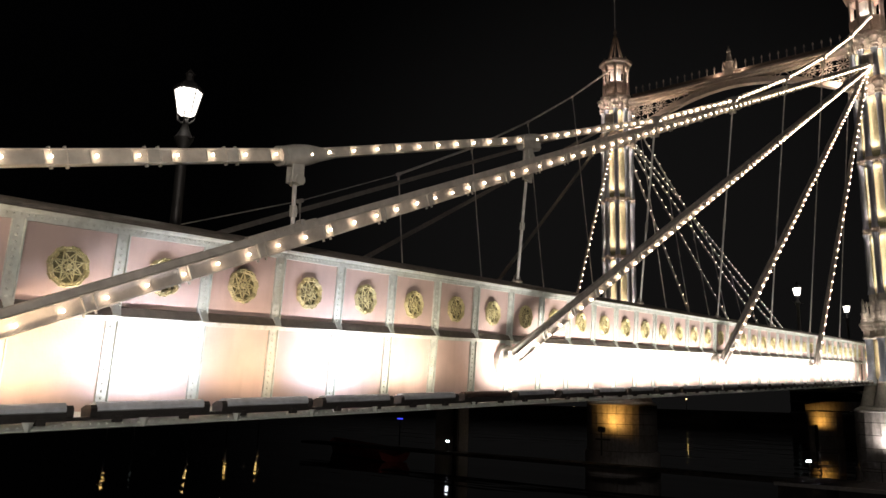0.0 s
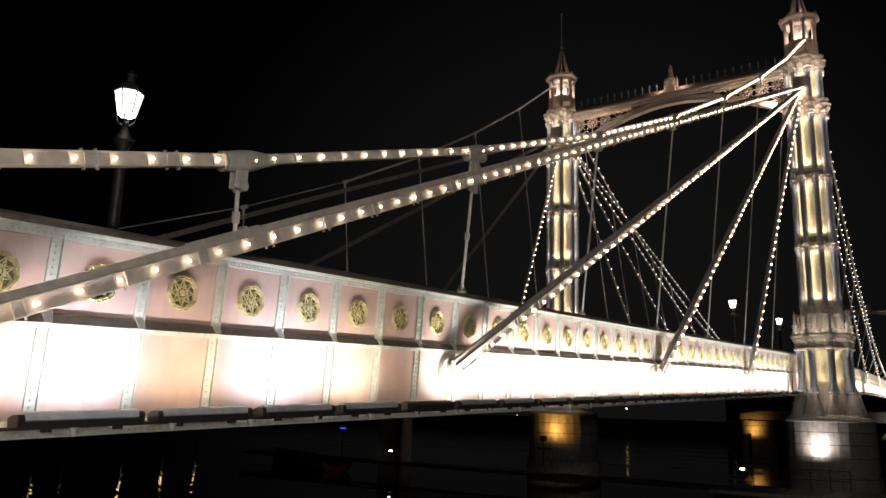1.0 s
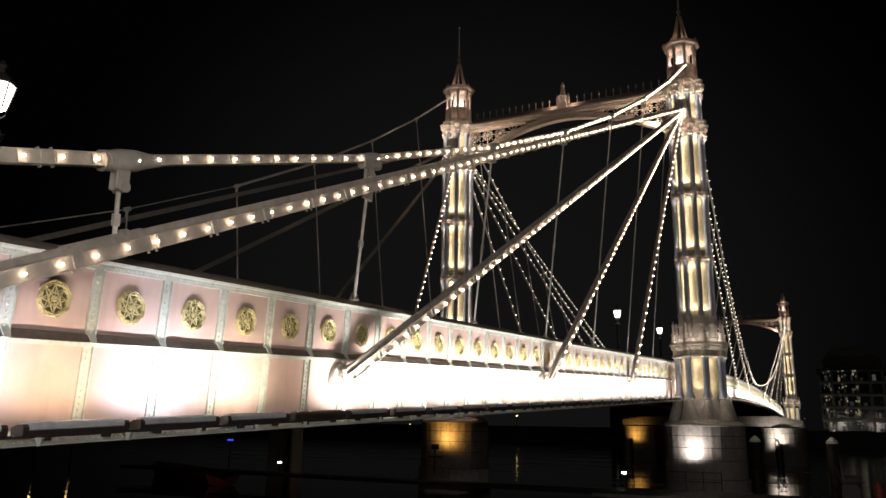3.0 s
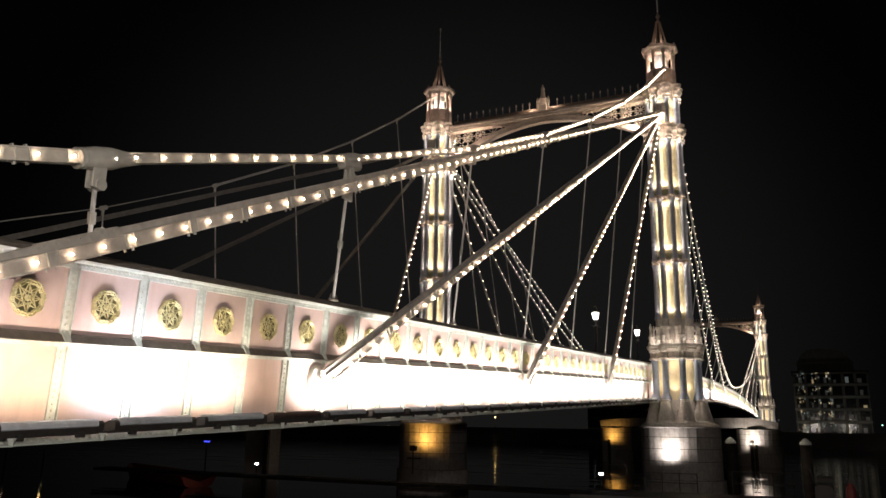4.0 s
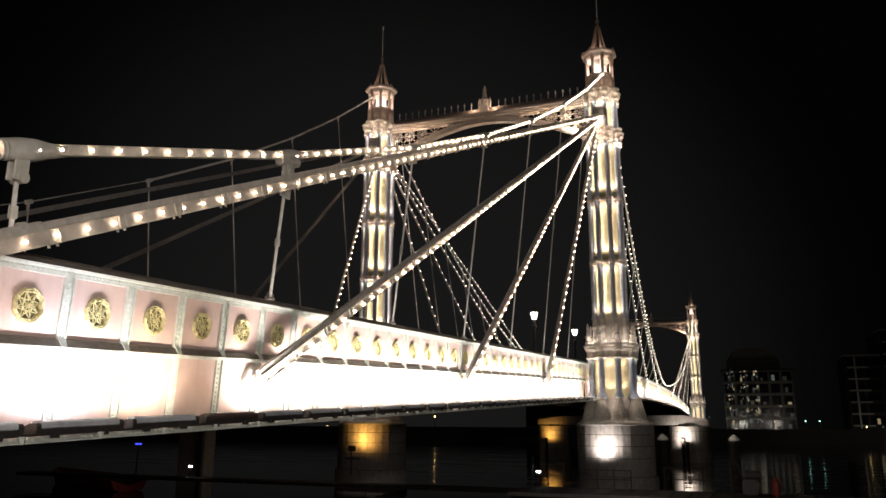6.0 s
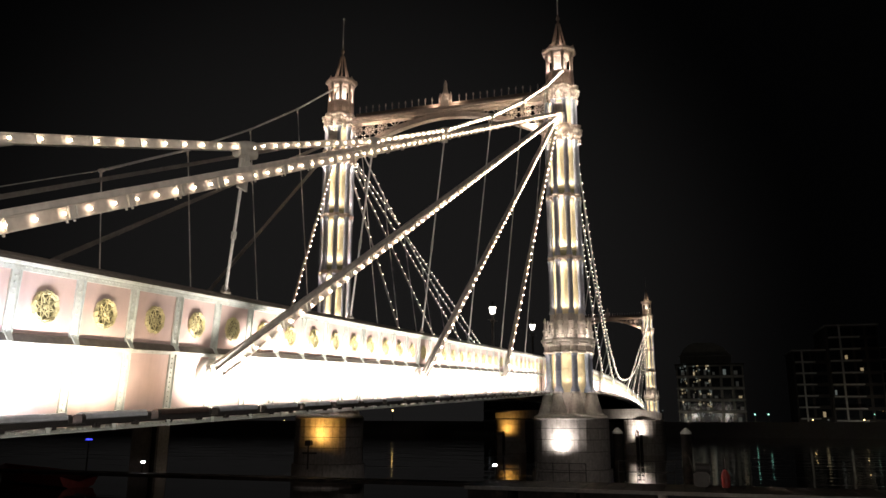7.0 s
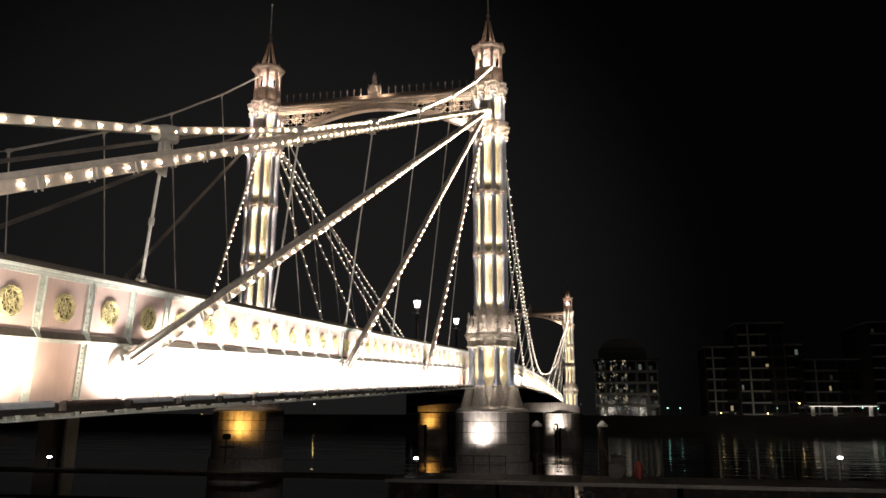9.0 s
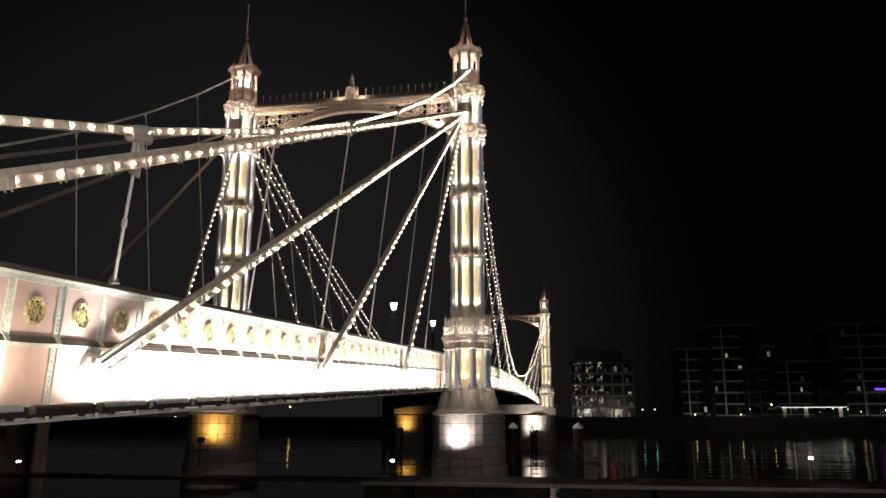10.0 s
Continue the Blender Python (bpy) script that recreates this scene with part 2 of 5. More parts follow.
SPAN = FAR_Y - TOWER_Y
RAIL_TOP = 1.95


def rise(y):
    """Height of the deck's grade line over that at y = 0."""
    if y < TOWER_Y:
        return GRADE * y
    u = min(max(y - TOWER_Y, 0), SPAN)
    return GRADE * TOWER_Y + GRADE * u * (1 - u / SPAN) - (GRADE * (y - FAR_Y) if y > FAR_Y else 0)


def cable_x(y):
    """The cables splay outwards from the girder to the tower tops."""
    if y <= TOWER_Y:
        return 0.15 + (TX + 0.36 - 0.15) * max(y, -6) / TOWER_Y
    u = abs(y - (TOWER_Y + FAR_Y) / 2) / (SPAN / 2)
    return 0.25 + (TX + 0.36 - 0.25) * u

# ---- setting ----
s = Shape()
s.add([(-2500, -14, WATER), (2500, -14, WATER), (2500, 2500, WATER), (-2500, 2500, WATER)], [(0, 1, 2, 3)])
solid("water", s, water_m, "dark rippled river water at night", "water", kind="structure")

s = Shape().box(-400, 400, -260, -5.2, -6.5, -1.8).box(5.0, 400, -5.2, -2.2, -6.5, -1.8)
solid("ground", s, PAVING, "stone-paved embankment beside the river", "ground", kind="structure")
s = Shape().box(-400, -13.6, -5.2, -4.6, -6.5, -0.75, 0, 0.1).box(5.0, 400, -2.2, -1.5, -6.5, -0.75, 0, 0.1)
solid("embankment_wall", s, STONE, "grey granite river wall with a rounded coping", "wall", kind="structure")
s = Shape().box(-13.6, 3.6, -14, -4.4, -6.5, -0.9)
solid("abutment", s, STONE, "grey granite bridge abutment", "abutment", kind="structure")


# ---- the near girder ----
def post_shape(height_top, height_bottom, foot):
    s = Shape()
    s.box(-0.02, 0.022, -0.075, 0.065, height_bottom, height_top, GRADE)
    s.box(0.022, 0.06, 0.05, 0.065, height_bottom, height_top, GRADE)
    z = height_bottom + 0.06
    while z < height_top - 0.04:
        s.lathe([(0.02, 0.0), (0.018, 0.01), (0.012, 0.017), (0.004, 0.02)], 7)
        k = len(s.v) - 28
        for i in range(k, len(s.v)):
            a, b2, c = s.v[i]
            s.v[i] = (0.022 + c, -0.015 + a, z + b2)
        z += 0.085
    if foot:
        s.add([(0.02, -0.07, height_bottom + 0.16), (0.02, 0.07, height_bottom + 0.16), (0.125, -0.045, height_bottom), (0.125, 0.045, height_bottom), (0.02, -0.07, height_bottom), (0.02, 0.07, height_bottom)],
              [(0, 1, 3, 2), (0, 2, 4), (1, 5, 3), (2, 3, 5, 4), (0, 4, 5, 1)])
    return s


def rosette_shape():
    """An octagonal wheel: moulded rim of scallops, eight-petalled star and hub."""
    s = Shape()
    n = 16
    R = 0.25
    for i in range(n):
        gap = 0.03 if i % 2 else 0.0
        a0, a1 = 2 * math.pi * i / n + gap, 2 * math.pi * (i + 1) / n - gap
        r = R * (1.0 if i % 2 else 0.955)
        v = []
        for a in (a0, a1):
            for rr, h in ((r, 0.0), (r, 0.034), (r - 0.012, 0.05), (r - 0.028, 0.034), (r - 0.044, 0.05), (r - 0.06, 0.03), (r - 0.062, 0.0)):
                v.append((h, rr * math.cos(a), rr * math.sin(a)))
        s.add(v, [(j, j + 1, j + 8, j + 7) for j in range(6)] + [tuple(range(7)), tuple(range(13, 6, -1))])
    for i in range(8):
        a = 2 * math.pi * (i + 0.5) / 8
        c, d = math.cos(a), math.sin(a)
        # knob on the rim
        s.add([(0.05, (R - 0.03 + o * 1) * c - w * d, (R - 0.03 + o) * d + w * c) for o, w in ((0.026, 0), (0, 0.022), (-0.026, 0), (0, -0.022))] + [(0.07, (R - 0.03) * c, (R - 0.03) * d)],
              [(0, 1, 4), (1, 2, 4), (2, 3, 4), (3, 0, 4)])
        # narrow ridge from the hub to the rim
        s.obox((0.022, 0.02 * c, 0.02 * d), (0.03, 0.19 * c, 0.19 * d), 0.01, 0.014, (1, 0, 0), 0.003)
        # lines of the eight-pointed star
        e = a + 2 * math.pi * 3 / 8
        s.obox((0.012, 0.19 * c, 0.19 * d), (0.012, 0.19 * math.cos(e), 0.19 * math.sin(e)), 0.013, 0.016, (1, 0, 0), 0.002)
    s.add([(0.045, 0.034 * math.cos(i * math.pi / 4), 0.034 * math.sin(i * math.pi / 4)) for i in range(8)] + [(0.01, 0.045 * math.cos(i * math.pi / 4), 0.045 * math.sin(i * math.pi / 4)) for i in range(8)],
          [tuple(range(8))] + [(i, 8 + i, 8 + (i + 1) % 8, (i + 1) % 8) for i in range(8)])
    return s


K0, K1 = -6, 37
half = PITCH / 2
Y0, Y1 = K0 * PITCH - half, K1 * PITCH + half
girder = thing("side_girder", "pink and pale green riveted girder with gilded rosettes", "girder", kind="structure")
# handrail, flanges and shelves run the whole length
s = Shape().extrude([(-0.34, 1.83), (0.06, 1.832), (0.055, 1.85), (0.035, 1.86), (0.035, 1.875), (0.02, 1.9), (-0.02, 1.93), (-0.05, 1.95), (-0.3, 1.95), (-0.36, 1.9)], Y0, Y1, GRADE)
part("handrail", s, RAIL, girder, "brown-grey moulded handrail")
s = Shape().extrude([(-0.02, 1.7), (0.02, 1.7), (0.03, 1.78), (0.045, 1.8), (0.055, 1.828), (-0.02, 1.828)], Y0, Y1, GRADE)
y = Y0 + 0.04
while y < Y1:
    s.add([(0.02, y - 0.018, 1.735 + GRADE * y), (0.021, y + 0.018, 1.735 + GRADE * y), (0.026, y + 0.018, 1.77 + GRADE * y), (0.026, y - 0.018, 1.77 + GRADE * y), (0.04, y, 1.752 + GRADE * y)],
          [(0, 1, 4), (1, 2, 4), (2, 3, 4), (3, 0, 4)])
    y += 0.075
part("upper_flange", s, GREEN, girder, "riveted pale green flange")
s = Shape().extrude([(-0.02, 0.715), (0.11, 0.7), (0.045, 0.8), (-0.02, 0.825)], Y0, Y1, GRADE)
part("shelf", leaned(s), RAIL, girder, "dark sloping shelf between the panel rows")
s = Shape().extrude([(-0.02, 0.64), (0.03, 0.64), (0.035, 0.697), (-0.02, 0.71)], Y0, Y1, GRADE)
part("middle_flange", leaned(s), GREEN, girder)
s = Shape().extrude([(-0.14, -0.42), (-0.06, -0.42), (0.0, -0.45), (0.6, -0.452), (0.88, -0.535), (0.89, -0.55), (0.85, -0.56), (-0.4, -0.585), (-0.4, -0.56), (-0.02, -0.54)], Y0, Y1, GRADE)
part("lower_flange", s, GREEN, girder, "pale green lower flange")
s = Shape()
y = Y0 + 0.05
while y < Y1:
    s.add([(0.835, y - 0.02, -0.523 + GRADE * y), (0.835, y + 0.02, -0.523 + GRADE * y), (0.79, y + 0.02, -0.51 + GRADE * y), (0.79, y - 0.02, -0.51 + GRADE * y), (0.82, y, -0.497 + GRADE * y)],
          [(0, 1, 4), (1, 2, 4), (2, 3, 4), (3, 0, 4)])
    y += 0.09
part("rivet_row", s, GREEN, girder, "row of rivets on the lower flange")
foot_me = Shape().add([(0.892, -0.06, -0.46), (0.892, 0.06, -0.46), (0.93, 0, -0.47), (0.91, 0, -0.555), (0.892, -0.02, -0.555), (0.892, 0.02, -0.555)], [(0, 2, 1), (0, 4, 3, 2), (1, 2, 3, 5), (3, 4, 5), (0, 1, 5, 4)]).mesh("lamp_foot", GREEN)
panel_up = leaned(Shape().box(-0.04, -0.012, -half + 0.01, half - 0.01, 0.76, 1.72, GRADE)).mesh("panel", PINK)
panel_low = leaned(Shape().box(-0.04, -0.012, -half + 0.01, half - 0.01, -0.5, 0.66, GRADE)).mesh("panel", PINK)
post_up = leaned(post_shape(1.705, 0.7, True)).mesh("post", GREEN)
post_low = leaned(post_shape(0.645, -0.42, False)).mesh("post", GREEN)
ros = rosette_shape().mesh("rosette", GOLD)
# dark olive disc behind the star; the pierced recess's shade is in its colour
ros_back = Shape().add([(0.004, 0.19 * math.cos(i * math.pi / 8), 0.19 * math.sin(i * math.pi / 8)) for i in range(16)] + [(-0.002, 0.19 * math.cos(i * math.pi / 8), 0.19 * math.sin(i * math.pi / 8)) for i in range(16)],
                       [tuple(range(16))] + [(i, 16 + i, 16 + (i + 1) % 16, (i + 1) % 16) for i in range(16)]).mesh("backing", material("olive_recess_shade", (0.17, 0.155, 0.08), 0.6, vary=0.2, scale=30))
gus = Shape().add([(0.05, -0.02, -0.36), (0.05, 0.02, -0.36), (0.6, -0.02, -0.49), (0.6, 0.02, -0.49), (0.05, -0.02, -0.51), (0.05, 0.02, -0.51)], [(0, 1, 3, 2), (0, 2, 4), (1, 5, 3), (2, 3, 5, 4), (0, 4, 5, 1)]).mesh("bracket", GREEN)
for k in range(K0, K1 + 1):
    y = k * PITCH
    at = pose(0, y, GRADE * y)
    part("panel", panel_up, None, girder, m=at)
    part("panel", panel_low, None, girder, m=at)
    wheel = part("rosette", ros, None, girder, m=pose(-0.038, y, GRADE * y + 1.235, k * 13 % 45, 3.1))
    part("backing", ros_back, None, wheel, "dark olive backing, the recess's shade put into its colour")
    y -= half
    at = pose(0, y, GRADE * y)
    part("post", post_up, None, girder, m=at)
    part("post", post_low, None, girder, m=at)
    part("bracket", gus, None, girder, m=at)
    part("lamp_foot", foot_me, None, girder, m=at)

# ---- deck, far girder and the main span ----
s = Shape()
ys = list(np.linspace(-8, 46, 3)) + list(np.linspace(50, 164.35, 18)) + [210.0]
for y0, y1 in zip(ys[:-1], ys[1:]):
    g0, g1 = rise(y0), rise(y1)
    v = [(x, y, z + g) for x in (-12.9, -0.22) for y, g in ((y0, g0), (y1, g1)) for z in (-0.3, 0.35)]
    s.add(v, [(0, 1, 3, 2), (4, 6, 7, 5), (0, 4, 5, 1), (2, 3, 7, 6), (0, 2, 6, 4), (1, 5, 7, 3)])
solid("road", s, ASPHALT, "asphalt roadway on the bridge deck", "road", kind="structure")
s = Shape().box(-12.96, -12.9, -8, TOWER_Y + 1, -0.6, 1.83, GRADE).extrude([(-13.05, 1.83), (-12.6, 1.83), (-12.6, 1.9), (-12.66, 1.95), (-12.99, 1.95)], -8, TOWER_Y + 1, GRADE)
solid("far_girder", s, PINK, "pink riveted girder on the far side of the deck", "girder", kind="structure")

main = thing("main_girder", "pink and pale green girder of the main span", "girder", kind="structure")


def span_girder(x, side):
    web, rail, flange, posts, roses = Shape(), Shape(), Shape(), Shape(), Shape()
    n = 48
    ends = [TOWER_Y + 0.6 + (FAR_Y + 46 - TOWER_Y - 0.6) * i / (n * 1.4) for i in range(int(n * 1.4) + 1)]
    for y0, y1 in zip(ends[:-1], ends[1:]):
        sl = (rise(y1) - rise(y0)) / (y1 - y0)
        b0 = rise(y0) - sl * y0
        a = x
        web.box(min(a, a - 0.03 * side), max(a, a - 0.03 * side), y0, y1, -0.5 + b0, 1.75 + b0, sl)
        rail.extrude([(a - 0.3 * side, 1.83 + b0), (a + 0.12 * side, 1.83 + b0), (a + 0.12 * side, 1.9 + b0), (a, 1.95 + b0), (a - 0.3 * side, 1.95 + b0)], y0, y1, sl)
        for lo, hi, d in ((1.7, 1.828, 0.06), (0.66, 0.8, 0.11), (-0.6, -0.42, 0.1), (-0.58, -0.5, 0.88)):
            flange.box(min(a, a + d * side), max(a, a + d * side), y0, y1, lo + b0, hi + b0, sl)
    y = TOWER_Y + 1.2
    while y < FAR_Y + 40:
        posts.box(min(x, x + 0.05 * side), max(x, x + 0.05 * side), y - 0.06, y + 0.06, -0.42 + rise(y), 1.7 + rise(y))
        z, yy = 1.235 + rise(y), y + half
        for rr, h in ((0.25, 0.05),):
            roses.add([(x + h * side, yy + rr * math.cos(i * math.pi / 4), z + rr * math.sin(i * math.pi / 4)) for i in range(8)] + [(x, yy + rr * math.cos(i * math.pi / 4), z + rr * math.sin(i * math.pi / 4)) for i in range(8)],
                      [tuple(range(8))] + [(i, 8 + i, 8 + (i + 1) % 8, (i + 1) % 8) for i in range(8)])
        y += PITCH
    part("web", web, PINK, main)
    part("handrail", rail, RAIL, main, "brown-grey handrail")
    part("flange", flange, GREEN, main)
    part("posts", posts, GREEN, main, kind="stuff")
    part("rosettes", roses, GOLD, main, "small gilded rosettes", kind="stuff")


span_girder(0, 1)
span_girder(2 * MIDX, -1)


# ---- floodlights along the lower flange ----
def floodlight_meshes(mat, name):
    body = Shape().extrude([(-0.07, 0.02), (0.1, 0.018), (0.118, 0.03), (0.114, 0.07), (0.09, 0.104), (0.055, 0.118), (0.0, 0.112), (-0.06, 0.082), (-0.08, 0.06)], -0.655, 0.655, GRADE)
    return body.mesh(name, mat)


body_grey, body_brown = floodlight_meshes(HOUSING, "housing"), floodlight_meshes(HOUSING_BROWN, "housing")
cap_me = Shape().extrude([(-0.075, -0.04), (0.11, -0.04), (0.13, -0.02), (0.13, 0.055), (0.1, 0.09), (0.0, 0.085), (-0.09, 0.05)], -0.035, 0.035, GRADE).mesh("end_cap", SHADE_IRON)
tray_me = Shape().box(-0.08, 0.115, -0.66, 0.66, -0.035, 0.016, GRADE).box(-0.03, 0.1, -0.8, 0.8, -0.07, -0.036, GRADE).box(0.06, 0.13, -0.45, -0.36, -0.1, -0.036, GRADE).box(0.06, 0.13, 0.36, 0.45, -0.1, -0.036, GRADE).mesh("tray", SHADE_IRON)
glass_me = Shape().extrude([(-0.088, 0.064), (-0.066, 0.09), (-0.062, 0.087), (-0.083, 0.06)], -0.64, 0.64, GRADE).mesh("glass", glow("floodlight_glass", (1, 0.86, 0.66), 6.0))
L0, LP = 0.73, 1.615
UNLIT = (1, 4)  # these two are almost dead
COOL, AMBER = (0.93, 0.91, 1.0), (1.0, 0.7, 0.45)
# tubes of mixed age: share of power and tone of those that differ
LAMP_STATE = {-3: (0.35, AMBER), -2: (0.3, AMBER), -1: (0.4, AMBER), 0: (0.55, COOL), 1: (0.22, AMBER), 2: (0.62, COOL), 3: (0.45, (1.0, 0.82, 0.62)), 4: (0.04, AMBER)}
for j in range(-4, 27):
    y = L0 + LP * j
    lit = j not in UNLIT
    fl = thing("floodlight", "long blue-grey linear floodlight on the girder's lower flange" if lit else "unlit brown linear floodlight on the girder's lower flange", "floodlight", "floodlights on the girder", pose(0.75, y, -0.4 + GRADE * y))
    part("housing", body_grey if j != 4 else body_brown, None, fl)
    part("tray", tray_me, None, fl)
    for dy in (-0.685, 0.685):
        part("end_cap", cap_me, None, fl, m=pose(0, dy, GRADE * dy))
    if lit:
        part("glass", glass_me, None, fl, "lit glass strip")
    power, tone = LAMP_STATE.get(j, (1.0, WHITE))
    lamp("floodlight_lamp", "AREA", look((0.72, y + 0.33, -0.24 + GRADE * y), (-0.1, y + 0.33, 0.52 + GRADE * y)), FLOOD * power, tone, 1.26, 0.06, 104)
# long floodlights of the main span
for j in range(10):
    y = TOWER_Y + 1.5 + (SPAN - 3) * (j + 0.5) / 10
    g, w = rise(y), (SPAN - 3) / 10 - 0.4
    sl = (rise(y + 4) - rise(y - 4)) / 8
    fl = thing("floodlight_run", "long run of linear floodlights on the main girder", "floodlight", "floodlights on the main span", pose(0.75, y, -0.4 + g))
    part("housing", Shape().extrude([(-0.07, 0.02), (0.1, 0.018), (0.118, 0.03), (0.114, 0.07), (0.09, 0.104), (0.055, 0.118), (0.0, 0.112), (-0.06, 0.082), (-0.08, 0.06)], -w / 2, w / 2, sl), HOUSING, fl)
    part("glass", Shape().extrude([(-0.088, 0.064), (-0.066, 0.09), (-0.062, 0.087), (-0.083, 0.06)], -w / 2 + 0.1, w / 2 - 0.1, sl), bpy.data.materials["floodlight_glass"], fl, "lit glass strip")
    lamp("floodlight_lamp", "AREA", look((0.74, y, -0.22 + g), (-0.02, y, 0.5 + g)), FLOOD * 7, WHITE, w, 0.07, 100)

# ---- cables, stays and hangers ----
bulb_me = Shape().lathe([(0.008, -0.02), (0.016, -0.01), (0.019, 0.004), (0.014, 0.016), (0.006, 0.022)], 8).mesh("bulb", BULB, True)
bulb_large_me = Shape().lathe([(0.011, -0.024), (0.021, -0.012), (0.025, 0.005), (0.018, 0.021), (0.008, 0.029)], 8).mesh("bulb", BULB, True)
bulb_far_me = Shape().lathe([(0.01, -0.022), (0.025, -0.008), (0.025, 0.012), (0.01, 0.026)], 6).mesh("bulb", BULB_FAR, True)


def bulb_row(parent, a, b, spacing, out, down, me):
    a, b = Vector(a), Vector(b)
    d = b - a
    n = int(d.length / spacing)
    for i in range(n):
        p = a + d * ((i + 0.5) / n) + Vector((out, 0, down))
        part("bulb", me, None, parent, m=pose(*p, 0, 90 if out > 0 else -90, 0))


def stay(a, b, side, lit=True, big=True, me=None, spacing=0.5, label=""):
    """A flat painted stay from its anchor a on the girder to b at the tower: deep bar, lower trough with bulbs, clips."""
    a, b = Vector(a), Vector(b)
    st = thing("stay", label or "cream-grey painted bridge stay strung with warm bulbs", "stay", "stays of the bridge")
    d = (b - a).normalized()
    up = d.cross(Vector((1, 0, 0))).normalized()
    if up.z < 0:
        up = -up
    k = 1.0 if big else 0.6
    # slim stays take the copy that has shade put into its colour
    part("bar", Shape().obox(a + up * 0.125 * k, b + up * 0.125 * k, 0.09 * k, 0.1 * k, up, 0.012), STAY if big else STAY_SHADED, st)
    part("trough", Shape().channel(a - up * 0.03 * k, b - up * 0.03 * k, 0.17 * k, 0.2 * k, up), STAY if big else STAY_SHADED, st, "cream trough that carries the bulbs")
    if big:
        clip = Shape()
        for o in (-0.07, 0.07):
            clip.obox(d * (o - 0.009), d * (o + 0.009), 0.18, 0.215, up).obox(d * (o - 0.012) - up * 0.125, d * (o + 0.012) - up * 0.125, 0.03, 0.05, up).obox(d * (o - 0.012) + up * 0.125, d * (o + 0.012) + up * 0.125, 0.03, 0.04, up)
        clip = clip.mesh("clip", CHAIN)
        n = int((b - a).length / 1.22)
        for i in range(1, n):
            part("clip", clip, None, st, m=Matrix.Translation(a + (b - a) * (i / n) - up * 0.03))
    if lit:
        off = Vector((0.095 * side, 0, 0)) - up * (0.03 if a.y < 0 else 0.07) * k
        bulb_row(st, a + d * 0.6 + off, b - d * 0.3 + off, spacing, 0.001 * side, 0, me or (bulb_me if a.y < 0 else bulb_large_me))
    return st


def anchor_casting(y, z):
    an = thing("stay_anchor", "pale round anchor casting where a stay meets the girder", "anchor", "stay anchors", pose(0, y, z))
    turn = pose(0, 0, 0, 0, 90, 0)
    disc = Shape().lathe([(0.35, -0.1), (0.35, 0.005), (0.33, 0.03), (0.3, 0.03), (0.27, 0.01), (0.22, 0.02), (0.2, 0.07), (0.15, 0.12), (0.05, 0.13)], 28).mesh("disc", CHAIN, True)
    part("disc", disc, None, an, m=turn)
    part("pin", Shape().lathe([(0.07, 0.1), (0.07, 0.34), (0.05, 0.36)], 14).mesh("pin", CHAIN, True), None, an, m=turn)
    for dx in (0.17, 0.29):
        part("clevis", Shape().obox((dx, -0.1, -0.05), (dx, 0.75, 0.42), 0.03, 0.22, (0, 0, 1), 0.01), STAY, an)
    return an


SADDLE = 20.55
ANCHORS = ((-3.3, -0.65), (8.85, 0.72), (21.2, 1.35), (33.6, 1.9))
for (y, z), back in zip(ANCHORS, (0.0, 0.0, 0.45, 0.95)):
    stay((0.23, y, z), (TX + 0.05, TOWER_Y - back, SADDLE), 1)
    if y > 0:
        anchor_casting(y + 0.2, z - 0.05)


# riveted splice of the long stay where it passes the handrail
a, b = Vector((0.23, *ANCHORS[0])), Vector((TX + 0.05, TOWER_Y, SADDLE))
d = (b - a).normalized()
up = d.cross(Vector((1, 0, 0))).normalized()
up = up if up.z > 0 else -up
c = a + d * ((2.75 - a.y) / d.y)
sp = thing("splice_plate", "cream riveted splice plate on the long stay", "plate")
part("plate", Shape().obox(c - d * 0.62 + up * 0.1, c + d * 0.62 + up * 0.1, 0.1, 0.19, up, 0.01), STAY, sp)
s = Shape()
for i in range(7):
    for j in (0.05, 0.15):
        p = c + d * (-0.54 + 0.18 * i) + up * j + Vector((0.05, 0, 0))
        s.add([p + d * 0.022, p + up * 0.022, p - d * 0.022, p - up * 0.022, p + Vector((0.016, 0, 0))], [(0, 1, 4), (1, 2, 4), (2, 3, 4), (3, 0, 4)])
part("rivet_row", s, CHAIN, sp)
part("trunnion", Shape().tube([c + d * 0.35 + up * 0.18 + Vector((-0.06, 0, 0)), c + d * 0.35 + up * 0.18 + Vector((0.06, 0, 0))], 0.05, 14), CHAIN, sp, "round trunnion boss", True)


def side_chain_z(y):
    return 2.5 + 0.276 * y + 0.00438 * y * max(y, 0)


def chain_point(y, side=0, main_span=False):
    x = cable_x(y)
    if main_span:
        u = (y - (TOWER_Y + FAR_Y) / 2) / (SPAN / 2)
        z = 5.55 + (23.85 - 5.55) * u * u
    else:
        z = 2.3 + 0.27 * y + 0.0051 * y * y if side else side_chain_z(y)
    return (x if not side else 2 * MIDX - x, y, z)


HANGERS = [2.97 + 5.93 * i for i in range(7)]


